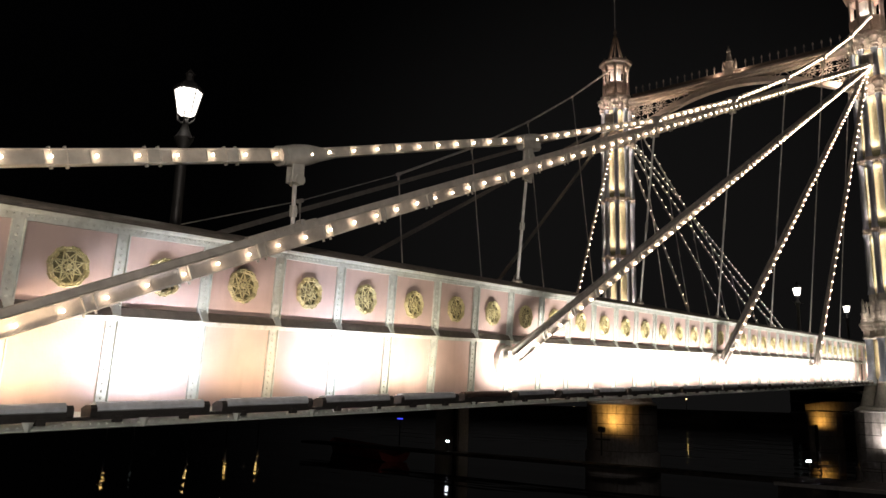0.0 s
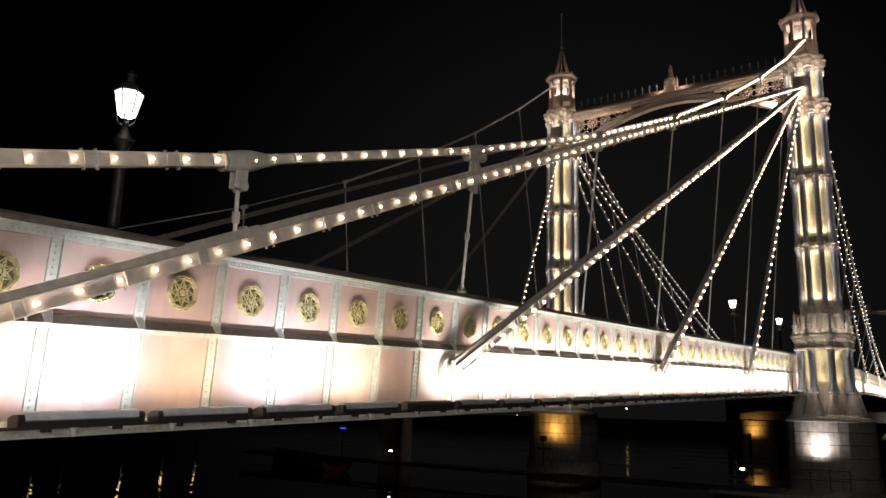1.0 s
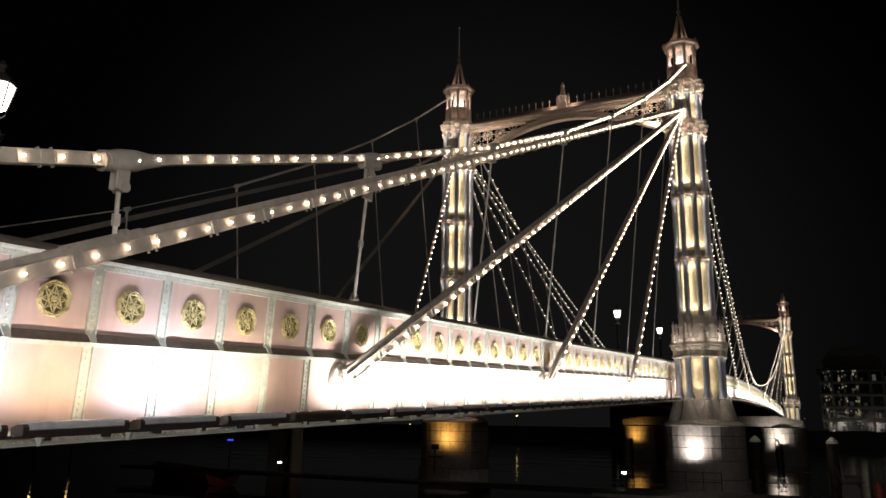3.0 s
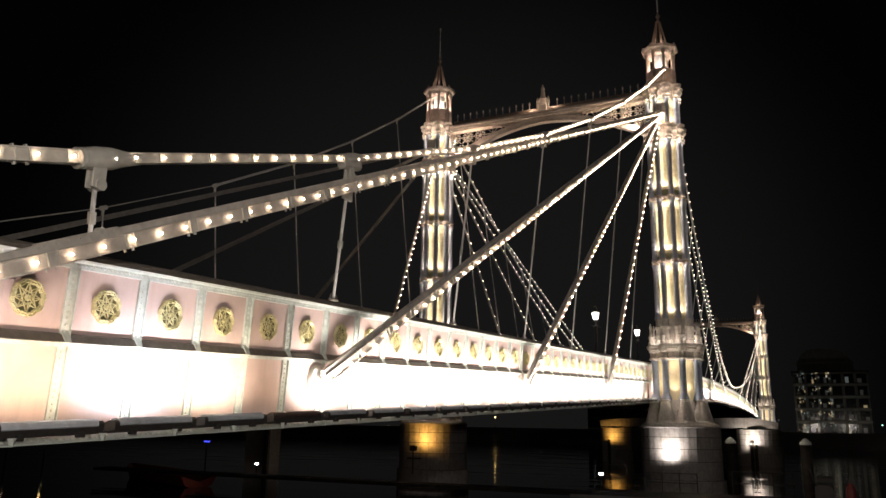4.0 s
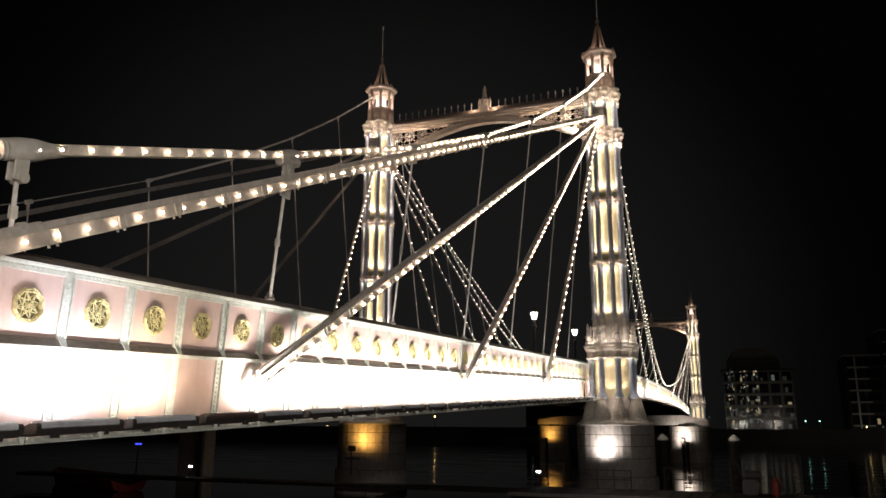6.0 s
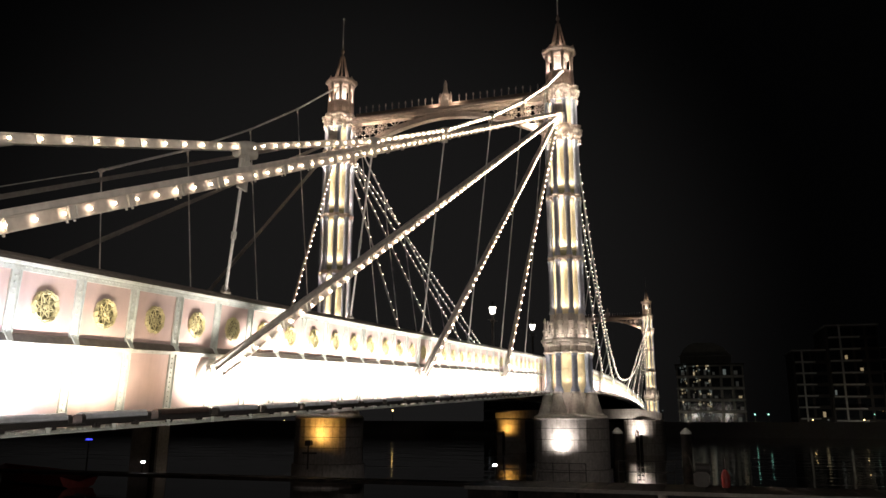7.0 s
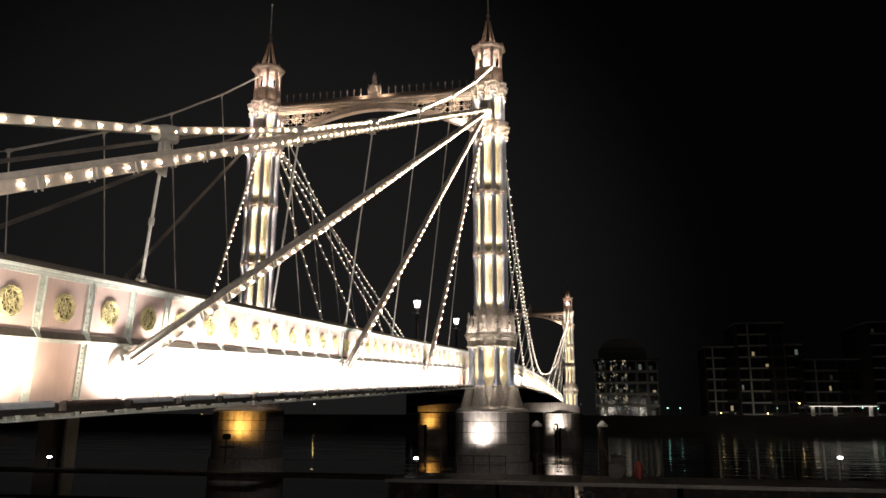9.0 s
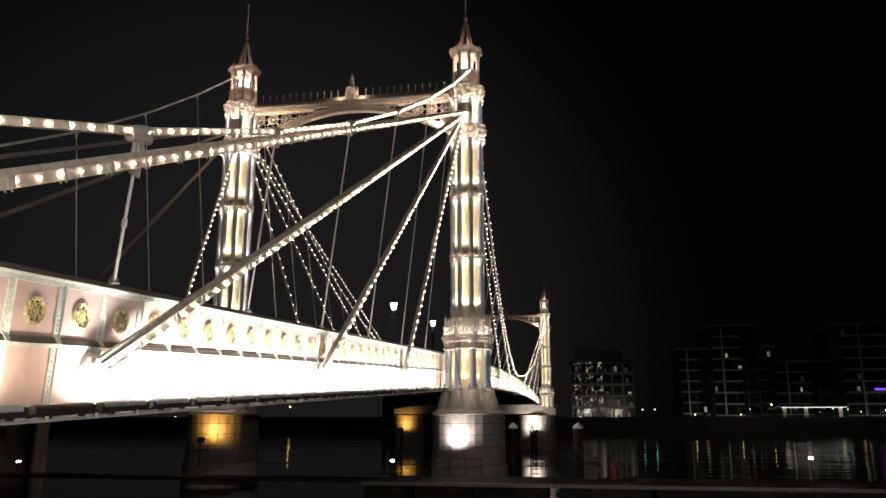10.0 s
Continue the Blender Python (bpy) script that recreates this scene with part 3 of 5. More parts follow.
def side_chain(side, lit):
    """The main chain of one side of the side span, with its joints, hangers and bulbs."""
    ch = thing("suspension_chain", "pale painted suspension chain with bulbs" if lit else "dark grey suspension chain", "chain", "suspension chains")
    knots = [-7.0] + HANGERS + [TOWER_Y]
    out = -1 if side else 1
    for i, (y0, y1) in enumerate(zip(knots[:-1], knots[1:])):
        p, q = Vector(chain_point(y0, side)), Vector(chain_point(y1, side))
        r = 0.09 if i == 0 else 0.074
        part("link", Shape().channel(p, q, 0.17, 2 * r) if lit else (Shape().tube([p, q], 0.022, 6) if i < 4 else Shape().obox(p, q, 0.08, 0.11, (0, 0, 1), 0.02)), CHAIN if lit or i < 4 else ROD, ch)
        d = (q - p).normalized()
        if lit:
            off = Vector((out * 0.1, 0, 0.0))
            bulb_row(ch, p + d * 0.3 + off, q - d * 0.2 + off, 0.5 if i == 0 else 0.48, 0.001 * out, 0, bulb_me if i < 3 else bulb_large_me)
            n = int((q - p).length / (0.5 if i == 0 else 0.96))
            for j in range(1, n if i < 3 else 0):
                part("divider", Shape().obox(p + (q - p) * (j / n) - d * 0.008, p + (q - p) * (j / n) + d * 0.008, 0.15, 1.9 * r, (0, 0, 1)), CHAIN, ch)
        if i == 0:
            for j in range(1, 7):
                c = p + (q - p) * (1 - j / 9.0)
                for o in (-0.09, 0.09):
                    part("collar", Shape().obox(c + d * (o - 0.01), c + d * (o + 0.01), 0.155, 2 * r + 0.012, (0, 0, 1), 0.03).obox(c + d * (o - 0.012), c + d * (o + 0.012), 0.05, 2 * r + 0.08, (0, 0, 1)), CHAIN, ch)
    for y in HANGERS:
        p = Vector(chain_point(y, side))
        d = (Vector(chain_point(y + 0.5, side)) - p).normalized()
        hg = thing("hanger", "grey steel hanger rod between chain and girder", "hanger", "hangers of the bridge")
        if not lit:
            part("clamp", Shape().obox(p - d * 0.14, p + d * 0.14, 0.12, 0.16, (0, 0, 1), 0.03).tube([p - Vector((0, 0, 0.3)), p], 0.05, 8), ROD, ch, "dark clamp")
            foot = Vector((2 * MIDX + 0.1, y - 0.5, RAIL_TOP + rise(y)))
            part("rod", Shape().tube([foot, p], 0.026, 6), ROD, hg)
            part("turnbuckle", Shape().tube([foot + (p - foot) * 0.14, foot + (p - foot) * 0.2], 0.036, 8), ROD, hg)
            continue
        k = 1.0 if y < 4 else 0.8
        part("joint", Shape().tube([p - d * 0.36, p - d * 0.3, p - d * 0.2, p - d * 0.02, p + d * 0.2, p + d * 0.42, p + d * 0.7], [0.085, 0.125 * k, 0.15 * k, 0.168 * k, 0.16 * k, 0.115 * k, 0.08], 12), CHAIN, ch, "cast knuckle joint", True)
        for o in (-0.33, -0.25):
            part("joint_collar", Shape().tube([p + d * (o - 0.02), p + d * (o + 0.02)], 0.15 * k, 12), CHAIN, ch, smooth=True)
        for o in (-0.06, 0.06):
            part("lug", Shape().obox(p + Vector((o, 0.0, -0.44)), p + Vector((o, 0.0, -0.08)), 0.035, 0.22 * k, (0, 1, 0), 0.01), CHAIN, ch)
        part("eye", Shape().tube([p + Vector((-0.1, 0.03, -0.38)), p + Vector((0.1, 0.03, -0.38))], 0.085, 14), CHAIN, ch, smooth=True)
        part("bulb", bulb_me, None, ch, m=pose(p.x + 0.15 * k, p.y + 0.16, p.z + 0.03, 0, 90, 0))
        foot = Vector((0.06, y + 0.12 + 0.03 * y, RAIL_TOP + rise(y)))
        top = p + Vector((0, 0, -0.38))
        k = 1.25 if y < 10 else 1.0
        part("rod", Shape().tube([foot, top], 0.026 * k, 8), ROD, hg)
        part("turnbuckle", Shape().obox(foot + (top - foot) * 0.42, foot + (top - foot) * 0.6 if y < 4 else foot + (top - foot) * 0.48, 0.085 * k, 0.06 * k, (1, 0, 0), 0.012), CHAIN, hg)
        part("shoe", Shape().box(-0.06, 0.06, -0.11, 0.11, 0, 0.05, 0, 0.015).tube([(0, 0.13 * math.cos(b3), 0.03 + 0.13 * math.sin(b3)) for b3 in (0, 0.6, 1.2, 1.8, 2.4, math.pi)], 0.022, 8), RAIL, hg, m=pose(*foot))
    return ch


side_chain(0, True)
y = HANGERS[1]
p = Vector(chain_point(y))
tie = thing("tie_plate", "pale cast plate tying chain and stay together", "plate")
part("plate", Shape().obox(p + Vector((-0.02, 0.0, -0.9)), p + Vector((0, 0.02, -0.1)), 0.06, 0.34, (0, 1, 0), 0.015), CHAIN, tie)
part("head", Shape().obox(p + Vector((0, -0.3, -0.2)), p + Vector((0, 0.34, -0.05)), 0.2, 0.2, (0, 0, 1), 0.05), CHAIN, tie)
side_chain(1, False)
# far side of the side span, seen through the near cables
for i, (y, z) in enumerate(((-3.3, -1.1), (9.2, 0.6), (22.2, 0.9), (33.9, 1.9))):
    stay((2 * MIDX - 0.23, y, z), (2 * MIDX - TX, TOWER_Y, SADDLE), -1 if i < 3 else 1, True, False, label="bridge stay in a dark shaded grey, its bulbs on the outer side" if i < 3 else "")

# main span: stays, chain and hangers on both sides, from both towers
for side in (0, 1):
    for k in range(1, 5):
        for ty, sg in ((TOWER_Y, 1), (FAR_Y, -1)):
            y = ty + sg * (12.45 * k + 0.3)
            fx = 0.23 if not side else 2 * MIDX - 0.23
            tx = TX if not side else 2 * MIDX - TX
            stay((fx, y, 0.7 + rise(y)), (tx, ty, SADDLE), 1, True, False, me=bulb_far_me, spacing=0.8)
    ch = thing("suspension_chain", "pale suspension chain of the main span with bulbs", "chain", "suspension chains")
    ys = [TOWER_Y + SPAN * i / 26 for i in range(27)]
    pts = [chain_point(y, side, True) for y in ys]
    part("link", Shape().tube(pts, 0.055, 8), ROD, ch)
    for p, q in zip(pts[:-1], pts[1:]):
        bulb_row(ch, Vector(p) + Vector((0.12, 0, 0)), Vector(q) + Vector((0.09, 0, 0)), 0.95, 0.001, 0, bulb_far_me)
    for y, p in zip(ys[1:-1], pts[1:-1]):
        foot = (0 if not side else 2 * MIDX, y, RAIL_TOP + rise(y))
        if p[2] > foot[2] + 0.3:
            hg = thing("hanger", "thin grey hanger rod of the main span", "hanger", "hangers of the bridge")
            part("rod", Shape().tube([foot, p], 0.03, 6), ROD, hg)


# ---- towers ----
# recesses of the towers: foot, head, radius and share of light
LIFTS = ((2.1, 3.9, 1.22, 0.6), (6.85, 9.95, 0.95, 1.0), (10.85, 14.15, 0.95, 1.0), (15.05, 18.25, 0.95, 1.0), (19.5, 21.15, 1.0, 1.0))


def tower(x, y):
    """A cast-iron tower on a round pier: base, clustered shaft in three lifts, capitals, open lantern and spire."""
    tw = thing("bridge_tower", "cast-iron bridge tower of clustered columns with cream panels, floodlit", "tower", "bridge towers", pose(x, y, 0))
    ring8 = [math.pi / 8 + i * math.pi / 4 for i in range(8)]
    # skirt and base
    s = Shape().lathe([(2.3, 0.02), (2.32, 0.08), (2.26, 0.16), (2.1, 0.24), (1.7, 0.3)], 32)
    part("plinth", s, BASE, tw, "grey plinth ring", True)
    core = Shape().lathe([(1.75, 0.2), (1.5, 0.4), (1.26, 0.8), (1.14, 1.3), (1.1, 1.6)], 16, turn=math.pi / 16)
    for a in ring8:
        c, d = math.cos(a), math.sin(a)
        part("column_base", Shape().lathe([(0.62, 0.22), (0.62, 0.3), (0.54, 0.36), (0.5, 0.6), (0.38, 1.0), (0.29, 1.35), (0.26, 1.5), (0.31, 1.55), (0.31, 1.62)], 12, (1.48 * c, 1.48 * d)), BASE, tw, smooth=True)
    part("skirt", core, BASE, tw, "flared grey skirt of column bases", True)
    s = Shape().lathe([(1.12, 1.5), (1.12, 4.1)], 8, turn=math.pi / 8)
    part("base_panel", s, CREAM, tw)
    for a in ring8:
        c, d = math.cos(a), math.sin(a)
        part("base_column", Shape().lathe([(0.32, 1.55), (0.3, 1.7), (0.27, 1.8), (0.19, 2.0), (0.18, 3.75), (0.21, 3.95), (0.27, 4.05)], 14, (1.34 * c, 1.34 * d)), BLUE_COLUMN, tw, smooth=True)
    s = Shape()
    s.lathe([(1.3, 4.0), (1.42, 4.04), (1.42, 4.12), (1.35, 4.18), (1.35, 4.48), (1.48, 4.54), (1.6, 4.64), (1.6, 4.71), (1.7, 4.76), (1.76, 4.82), (1.76, 4.9), (1.6, 4.96), (1.2, 5.0)], 16, turn=math.pi / 16)
    for a in ring8:
        c, d = math.cos(a), math.sin(a)
        part("column_capital", Shape().lathe([(0.24, 4.0), (0.3, 4.06), (0.3, 4.13), (0.24, 4.18), (0.24, 4.46), (0.32, 4.54), (0.32, 4.62), (0.39, 4.72), (0.41, 4.8), (0.41, 4.9), (0.3, 4.95)], 12, (1.36 * c, 1.36 * d)), CORNICE, tw, smooth=True)
    part("cornice", s, CORNICE, tw, "grey-brown moulded cornice", True)
    for a in ring8:
        c, d = math.cos(a), math.sin(a)
        part("pinnacle", Shape().lathe([(0.19, 4.9), (0.19, 5.1), (0.13, 5.16), (0.15, 5.4), (0.19, 5.46), (0.1, 5.56), (0.07, 5.95), (0.1, 6.02), (0.02, 6.3)], 8, (1.5 * c, 1.5 * d)), BASE, tw)
    s = Shape().lathe([(1.1, 4.95), (1.0, 5.1), (0.92, 5.6), (0.84, 6.2), (0.82, 6.6)], 8, turn=math.pi / 8)
    for a in ring8:
        c, d = math.cos(a), math.sin(a)
        part("column_foot", Shape().lathe([(0.3, 4.95), (0.3, 5.2), (0.22, 5.26), (0.2, 5.9), (0.25, 5.96), (0.25, 6.1), (0.19, 6.16), (0.18, 6.56)], 12, (0.97 * c, 0.97 * d)), BASE, tw, smooth=True)
    part("shaft_foot", s, BASE, tw, "grey leaf-moulded foot of the shaft", True)
    # three lifts of clustered columns
    lifts = ((6.55, 10.05), (10.3, 14.25), (14.5, 18.35))
    for z0, z1 in lifts:
        part("shaft_panel", Shape().lathe([(0.86, z0), (0.86, z1)], 8, turn=math.pi / 8), CREAM, tw)
        for a in ring8:
            c, d = math.cos(a), math.sin(a)
            part("shaft_column", Shape().lathe([(0.2, z0), (0.19, z0 + 0.15), (0.16, z0 + 0.3), (0.16, z1 - 0.35), (0.19, z1 - 0.15), (0.22, z1)], 12, (1.01 * c, 1.01 * d)), COLUMN, tw, smooth=True)
    for z in (10.05, 14.25):
        s = Shape().lathe([(1.02, z), (1.1, z + 0.05), (1.13, z + 0.13), (1.1, z + 0.2), (1.02, z + 0.26)], 8, turn=math.pi / 8)
        for a in ring8:
            c, d = math.cos(a), math.sin(a)
            part("column_ring", Shape().lathe([(0.2, z - 0.06), (0.25, z - 0.02), (0.25, z + 0.05), (0.21, z + 0.08), (0.21, z + 0.14), (0.26, z + 0.18), (0.26, z + 0.25), (0.2, z + 0.3)], 12, (0.97 * c, 0.97 * d)), CAPITAL, tw, smooth=True)
        part("band", s, CAPITAL, tw, "cream moulded band", True)
    for z0 in (10.3, 14.5):
        leaf = Shape().lathe([(0.95, z0), (0.9, z0 + 0.12), (0.94, z0 + 0.3), (0.84, z0 + 0.46)], 8, turn=math.pi / 8)
        part("leaf_moulding", leaf, LEAF, tw, "dark greenish leaf moulding")
    # capitals, upper stage, upper cornice
    for z0, grow in ((18.3, 1.0), (21.2, 0.92)):
        s = Shape().lathe([(0.9, z0), (0.92, z0 + 0.4), (1.05 * grow, z0 + 0.6), (1.12 * grow, z0 + 0.64), (1.12 * grow, z0 + 0.74), (1.2 * grow, z0 + 0.84), (1.3 * grow, z0 + 0.9), (1.3 * grow, z0 + 0.98), (1.1 * grow, z0 + 1.03), (0.9, z0 + 1.05)], 16, turn=math.pi / 16)
        for a in ring8:
            c, d = math.cos(a), math.sin(a)
            part("column_capital", Shape().lathe([(0.22, z0), (0.19, z0 + 0.16), (0.25, z0 + 0.22), (0.25, z0 + 0.28), (0.19, z0 + 0.34), (0.2, z0 + 0.48), (0.27, z0 + 0.6), (0.33, z0 + 0.66), (0.33, z0 + 0.74), (0.27, z0 + 0.78), (0.3, z0 + 0.86), (0.38, z0 + 0.9), (0.38, z0 + 0.98), (0.28, z0 + 1.03)], 14, (1.1 * grow * c, 1.1 * grow * d)), CAPITAL, tw, smooth=True)
        part("capital", s, CAPITAL, tw, "cream leafy capital", True)
    part("upper_panel", Shape().lathe([(0.88, 19.3), (0.88, 21.25)], 8, turn=math.pi / 8), CREAM, tw)
    for a in ring8:
        c, d = math.cos(a), math.sin(a)
        part("upper_column", Shape().lathe([(0.22, 19.3), (0.17, 19.5), (0.16, 21.0), (0.22, 21.22)], 12, (0.96 * c, 0.96 * d)), COLUMN, tw, smooth=True)
    part("saddle", Shape().box(-0.3, 0.3, -1.15, 1.15, 20.05, 20.85, 0, 0.08), STAY, tw, "grey saddle block for the stays")
    # lantern
    part("drum", Shape().lathe([(1.0, 22.2), (1.0, 22.4), (0.88, 22.5), (0.88, 23.3), (0.95, 23.36), (0.95, 23.42)], 8, turn=math.pi / 8), FRAME, tw)
    for a in ring8:
        c, d = math.cos(a), math.sin(a)
        part("lantern_column", Shape().lathe([(0.13, 22.25), (0.12, 23.4), (0.09, 23.55), (0.09, 24.4), (0.14, 24.65), (0.14, 24.75)], 8, (0.88 * c, 0.88 * d)), FRAME, tw, smooth=True)
    part("lantern_core", Shape().lathe([(0.42, 23.42), (0.42, 24.7)], 8), WHITEPAINT, tw, "pale inner drum of the lantern")
    s = Shape().lathe([(0.85, 24.6), (0.98, 24.7), (1.05, 24.85), (1.22, 24.95), (1.24, 25.08), (1.1, 25.16), (0.7, 25.3), (0.6, 25.35)], 8, turn=math.pi / 8)
    part("lantern_cornice", s, FRAME, tw)
    for a in ring8:
        c, d = math.cos(a), math.sin(a)
        part("knob", Shape().lathe([(0.05, 25.05), (0.09, 25.15), (0.07, 25.25), (0.02, 25.3)], 6, (1.1 * c, 1.1 * d)), LEAD, tw)
        part("roof_rib", Shape().tube([(0.56 * c, 0.56 * d, 25.3), (0.34 * c, 0.34 * d, 26.2), (0.14 * c, 0.14 * d, 27.2)], [0.06, 0.05, 0.045], 6), FRAME, tw)
    # thin core whose dark colour stands in for shade inside the open ribs
    part("roof", Shape().lathe([(0.14, 25.3), (0.1, 26.2), (0.06, 27.2)], 8), SHADE_IRON, tw, "spire core, coloured dark as the shade between the ribs")
    part("finial", Shape().lathe([(0.16, 27.15), (0.19, 27.25), (0.1, 27.35), (0.06, 27.5), (0.13, 27.62), (0.15, 27.7), (0.08, 27.82), (0.04, 28.0)], 10), LEAD, tw, smooth=True)
    part("rod", Shape().lathe([(0.04, 27.9), (0.03, 30.3), (0.08, 30.42), (0.09, 30.5), (0.03, 30.58)], 8), ROD, tw)
    return tw


def pier(x, y, r, top, mat, colour_label):
    pr = thing("bridge_pier", colour_label, "pier", "bridge piers", pose(x, y, 0))
    levels = [WATER - 3, -3.0, -1.95, -1.25, -0.58, top]
    for z0, z1 in zip(levels[:-1], levels[1:]):
        k = 1.06 if z1 <= -2.9 else 1.0
        n = 5
        for i in range(n):
            a0, a1 = 2 * math.pi * (i + 0.5 * (len(pr.children) // n % 2)) / n + 0.007, 2 * math.pi * (i + 1 + 0.5 * (len(pr.children) // n % 2)) / n - 0.007
            arc = [a0 + (a1 - a0) * j / 6 for j in range(7)]
            v = []
            for zz, rr in ((z0 + 0.018, r * k), (z1 - 0.018, r * k)):
                v += [(rr * math.cos(a), rr * math.sin(a), zz) for a in arc] + [((rr - 0.5) * math.cos(a), (rr - 0.5) * math.sin(a), zz) for a in arc[::-1]]
            m = 14
            part("stone", Shape().add(v, [(j, (j + 1) % m, m + (j + 1) % m, m + j) for j in range(m)] + [tuple(range(m))[::-1], tuple(range(m, 2 * m))]), mat, pr)
    part("core", Shape().lathe([(r - 0.1, WATER - 3), (r - 0.1, top - 0.01)], 32), SHADE_IRON, pr, "dark joints")
    part("coping", Shape().lathe([(r + 0.02, top - 0.02), (r + 0.06, top + 0.02), (r + 0.02, top + 0.06), (r - 0.3, top + 0.08)], 32), mat, pr)
    return pr


first = tower(TX, TOWER_Y)
for x, y in ((2 * MIDX - TX, TOWER_Y), (TX, FAR_Y), (2 * MIDX - TX, FAR_Y)):
    copy_thing(first, pose(x, y, 0))
for x, y in ((TX, TOWER_Y), (2 * MIDX - TX, TOWER_Y), (TX, FAR_Y), (2 * MIDX - TX, FAR_Y)):
    pier(x, y, 2.34, -0.02, STONE, "round grey stone bridge pier, floodlit, in dark water")
for x, r in ((3.04, 2.58), (-15.36, 2.1)):
    pier(x, 104.7, r, 0.0, CONCRETE, "round concrete pier below the middle of the bridge")
xh = thing("crosshead", "pale concrete crosshead beam between the middle piers", "beam", m=pose(0, 104.7, 0))
part("beam", Shape().add([(x, y, z) for y in (-2.2, 2.2) for x, z in ((-17.0, 0.22), (-17.0, 0.95), (-14.2, 1.3), (2.6, 1.5), (5.6, 0.95), (5.6, 0.22))],
                         [(0, 1, 2, 3, 4, 5), (11, 10, 9, 8, 7, 6)] + [(i, i + 6, (i + 1) % 6 + 6, (i + 1) % 6) for i in range(6)]), CONCRETE, xh)
for x in (-16.4, -14.6, 1.4, 4.4):
    part("bearing", Shape().box(x - 0.25, x + 0.25, -0.5, 0.5, 0.07, 0.22), SHADE_IRON, xh)


# lamps in the recesses of the towers: foot, head, radius, share
def tower_lamps(x, y, scale, faces):
    """Small spotlights at the foot and head of every recess, and lamps in the lantern."""
    for z0, z1, r, w in LIFTS:
        for i in faces:
            a = i * math.pi / 4
            c, d = math.cos(a), math.sin(a)
            for za, zb, k in ((z0, z1, 0.17), (z1, z0, 0.13)):
                zt = za + (zb - za) * 0.5
                lamp("tower_lamp", "SPOT", look((x + r * c, y + r * d, za), (x + (r - 0.12) * c, y + (r - 0.12) * d, zt)), TOWER_LAMP * w * k * scale, CREAM_LIGHT, 0.05, angle=130, blend=1.0)
            if z1 > 3:
                lamp("capital_lamp", "SPOT", look((x + (r + 0.42) * c, y + (r + 0.42) * d, z1 - 0.5), (x + (r + 0.2) * c, y + (r + 0.2) * d, z1 + 0.4)), TOWER_LAMP * (0.3 if z1 > 18 else 0.1 if z1 > 9 else 0.16) * scale, CREAM_LIGHT, 0.04, angle=110, blend=0.8)
            # added area lamp without a real tube, evens the light on the recess panel
            e, g = a - 0.22, a + 0.12
            zm = (z0 + z1) / 2
            m = look((x + (r - 0.04) * math.cos(e), y + (r - 0.04) * math.sin(e), zm), (x + (r - 0.2) * math.cos(g), y + (r - 0.2) * math.sin(g), zm))
            lamp("tower_panel_fill", "AREA", m, TOWER_LAMP * 0.009 * w * (z1 - z0) * scale, CREAM_LIGHT, 0.03, z1 - z0 - 0.2, 170)
    for i in faces:
        a = i * math.pi / 4
        # unseen point lamps added to brighten the shaft foot and the skirt
        lamp("foot_fill", "POINT", pose(x + 1.5 * math.cos(a), y + 1.5 * math.sin(a), 5.2), TOWER_LAMP * 0.045 * scale, CREAM_LIGHT, 0.06)
        lamp("base_fill", "POINT", pose(x + 1.85 * math.cos(a), y + 1.85 * math.sin(a), 1.85), TOWER_LAMP * 0.034 * scale, CREAM_LIGHT, 0.06)
        lamp("lantern_lamp", "POINT", pose(x + 0.62 * math.cos(a), y + 0.62 * math.sin(a), 23.6), TOWER_LAMP * 0.09 * scale, CREAM_LIGHT, 0.06)
        lamp("ledge_lamp", "SPOT", look((x + 1.12 * math.cos(a), y + 1.12 * math.sin(a), 22.32), (x + 0.85 * math.cos(a), y + 0.85 * math.sin(a), 23.4)), TOWER_LAMP * 0.035 * scale, WARM, 0.05, angle=110, blend=0.8)


# unseen lamps added around the cornice to brighten the spires
for x in (TX, 2 * MIDX - TX):
    for a in (0.4, 2.0, 3.5, 5.1):
        lamp("spire_fill", "POINT", pose(x + 0.72 * math.cos(a), TOWER_Y + 0.72 * math.sin(a), 25.5), TOWER_LAMP * 0.025, WARM, 0.05)
# two lamps added on the beam so that the centre finial comes out bright
for dx in (-0.8, 0.8):
    lamp("finial_fill", "POINT", pose(MIDX + dx, TOWER_Y - 0.35, 22.25), TOWER_LAMP * 0.05, WARM, 0.05)
# spotlights added at the capitals to brighten the arch, their source unseen
for x, sg in ((TX, -1), (2 * MIDX - TX, 1)):
    for dy in (-0.75, 0.75):
        lamp("arch_fill", "SPOT", look((x + sg * 1.3, TOWER_Y + dy, 19.45), (x + sg * 6.5, TOWER_Y + dy * 0.2, 21.3)), TOWER_LAMP * 2.1, WARM, 0.06, angle=130, blend=0.9)
tower_lamps(TX, TOWER_Y, 1.0, range(8))
tower_lamps(2 * MIDX - TX, TOWER_Y, 1.0, range(8))
tower_lamps(TX, FAR_Y, 1.0, (5, 6, 7))
# the same added spotlights for the far arch
for dy in (-0.75, 0.75):
    lamp("arch_fill", "SPOT", look((TX - 1.3, FAR_Y + dy, 19.45), (TX - 6.5, FAR_Y + dy * 0.2, 21.3)), TOWER_LAMP * 1.2, WARM, 0.06, angle=130, blend=0.9)
# added likewise for the far spire
lamp("spire_fill", "POINT", pose(TX + 0.2, FAR_Y - 0.72, 25.5), TOWER_LAMP * 0.05, WARM, 0.05)


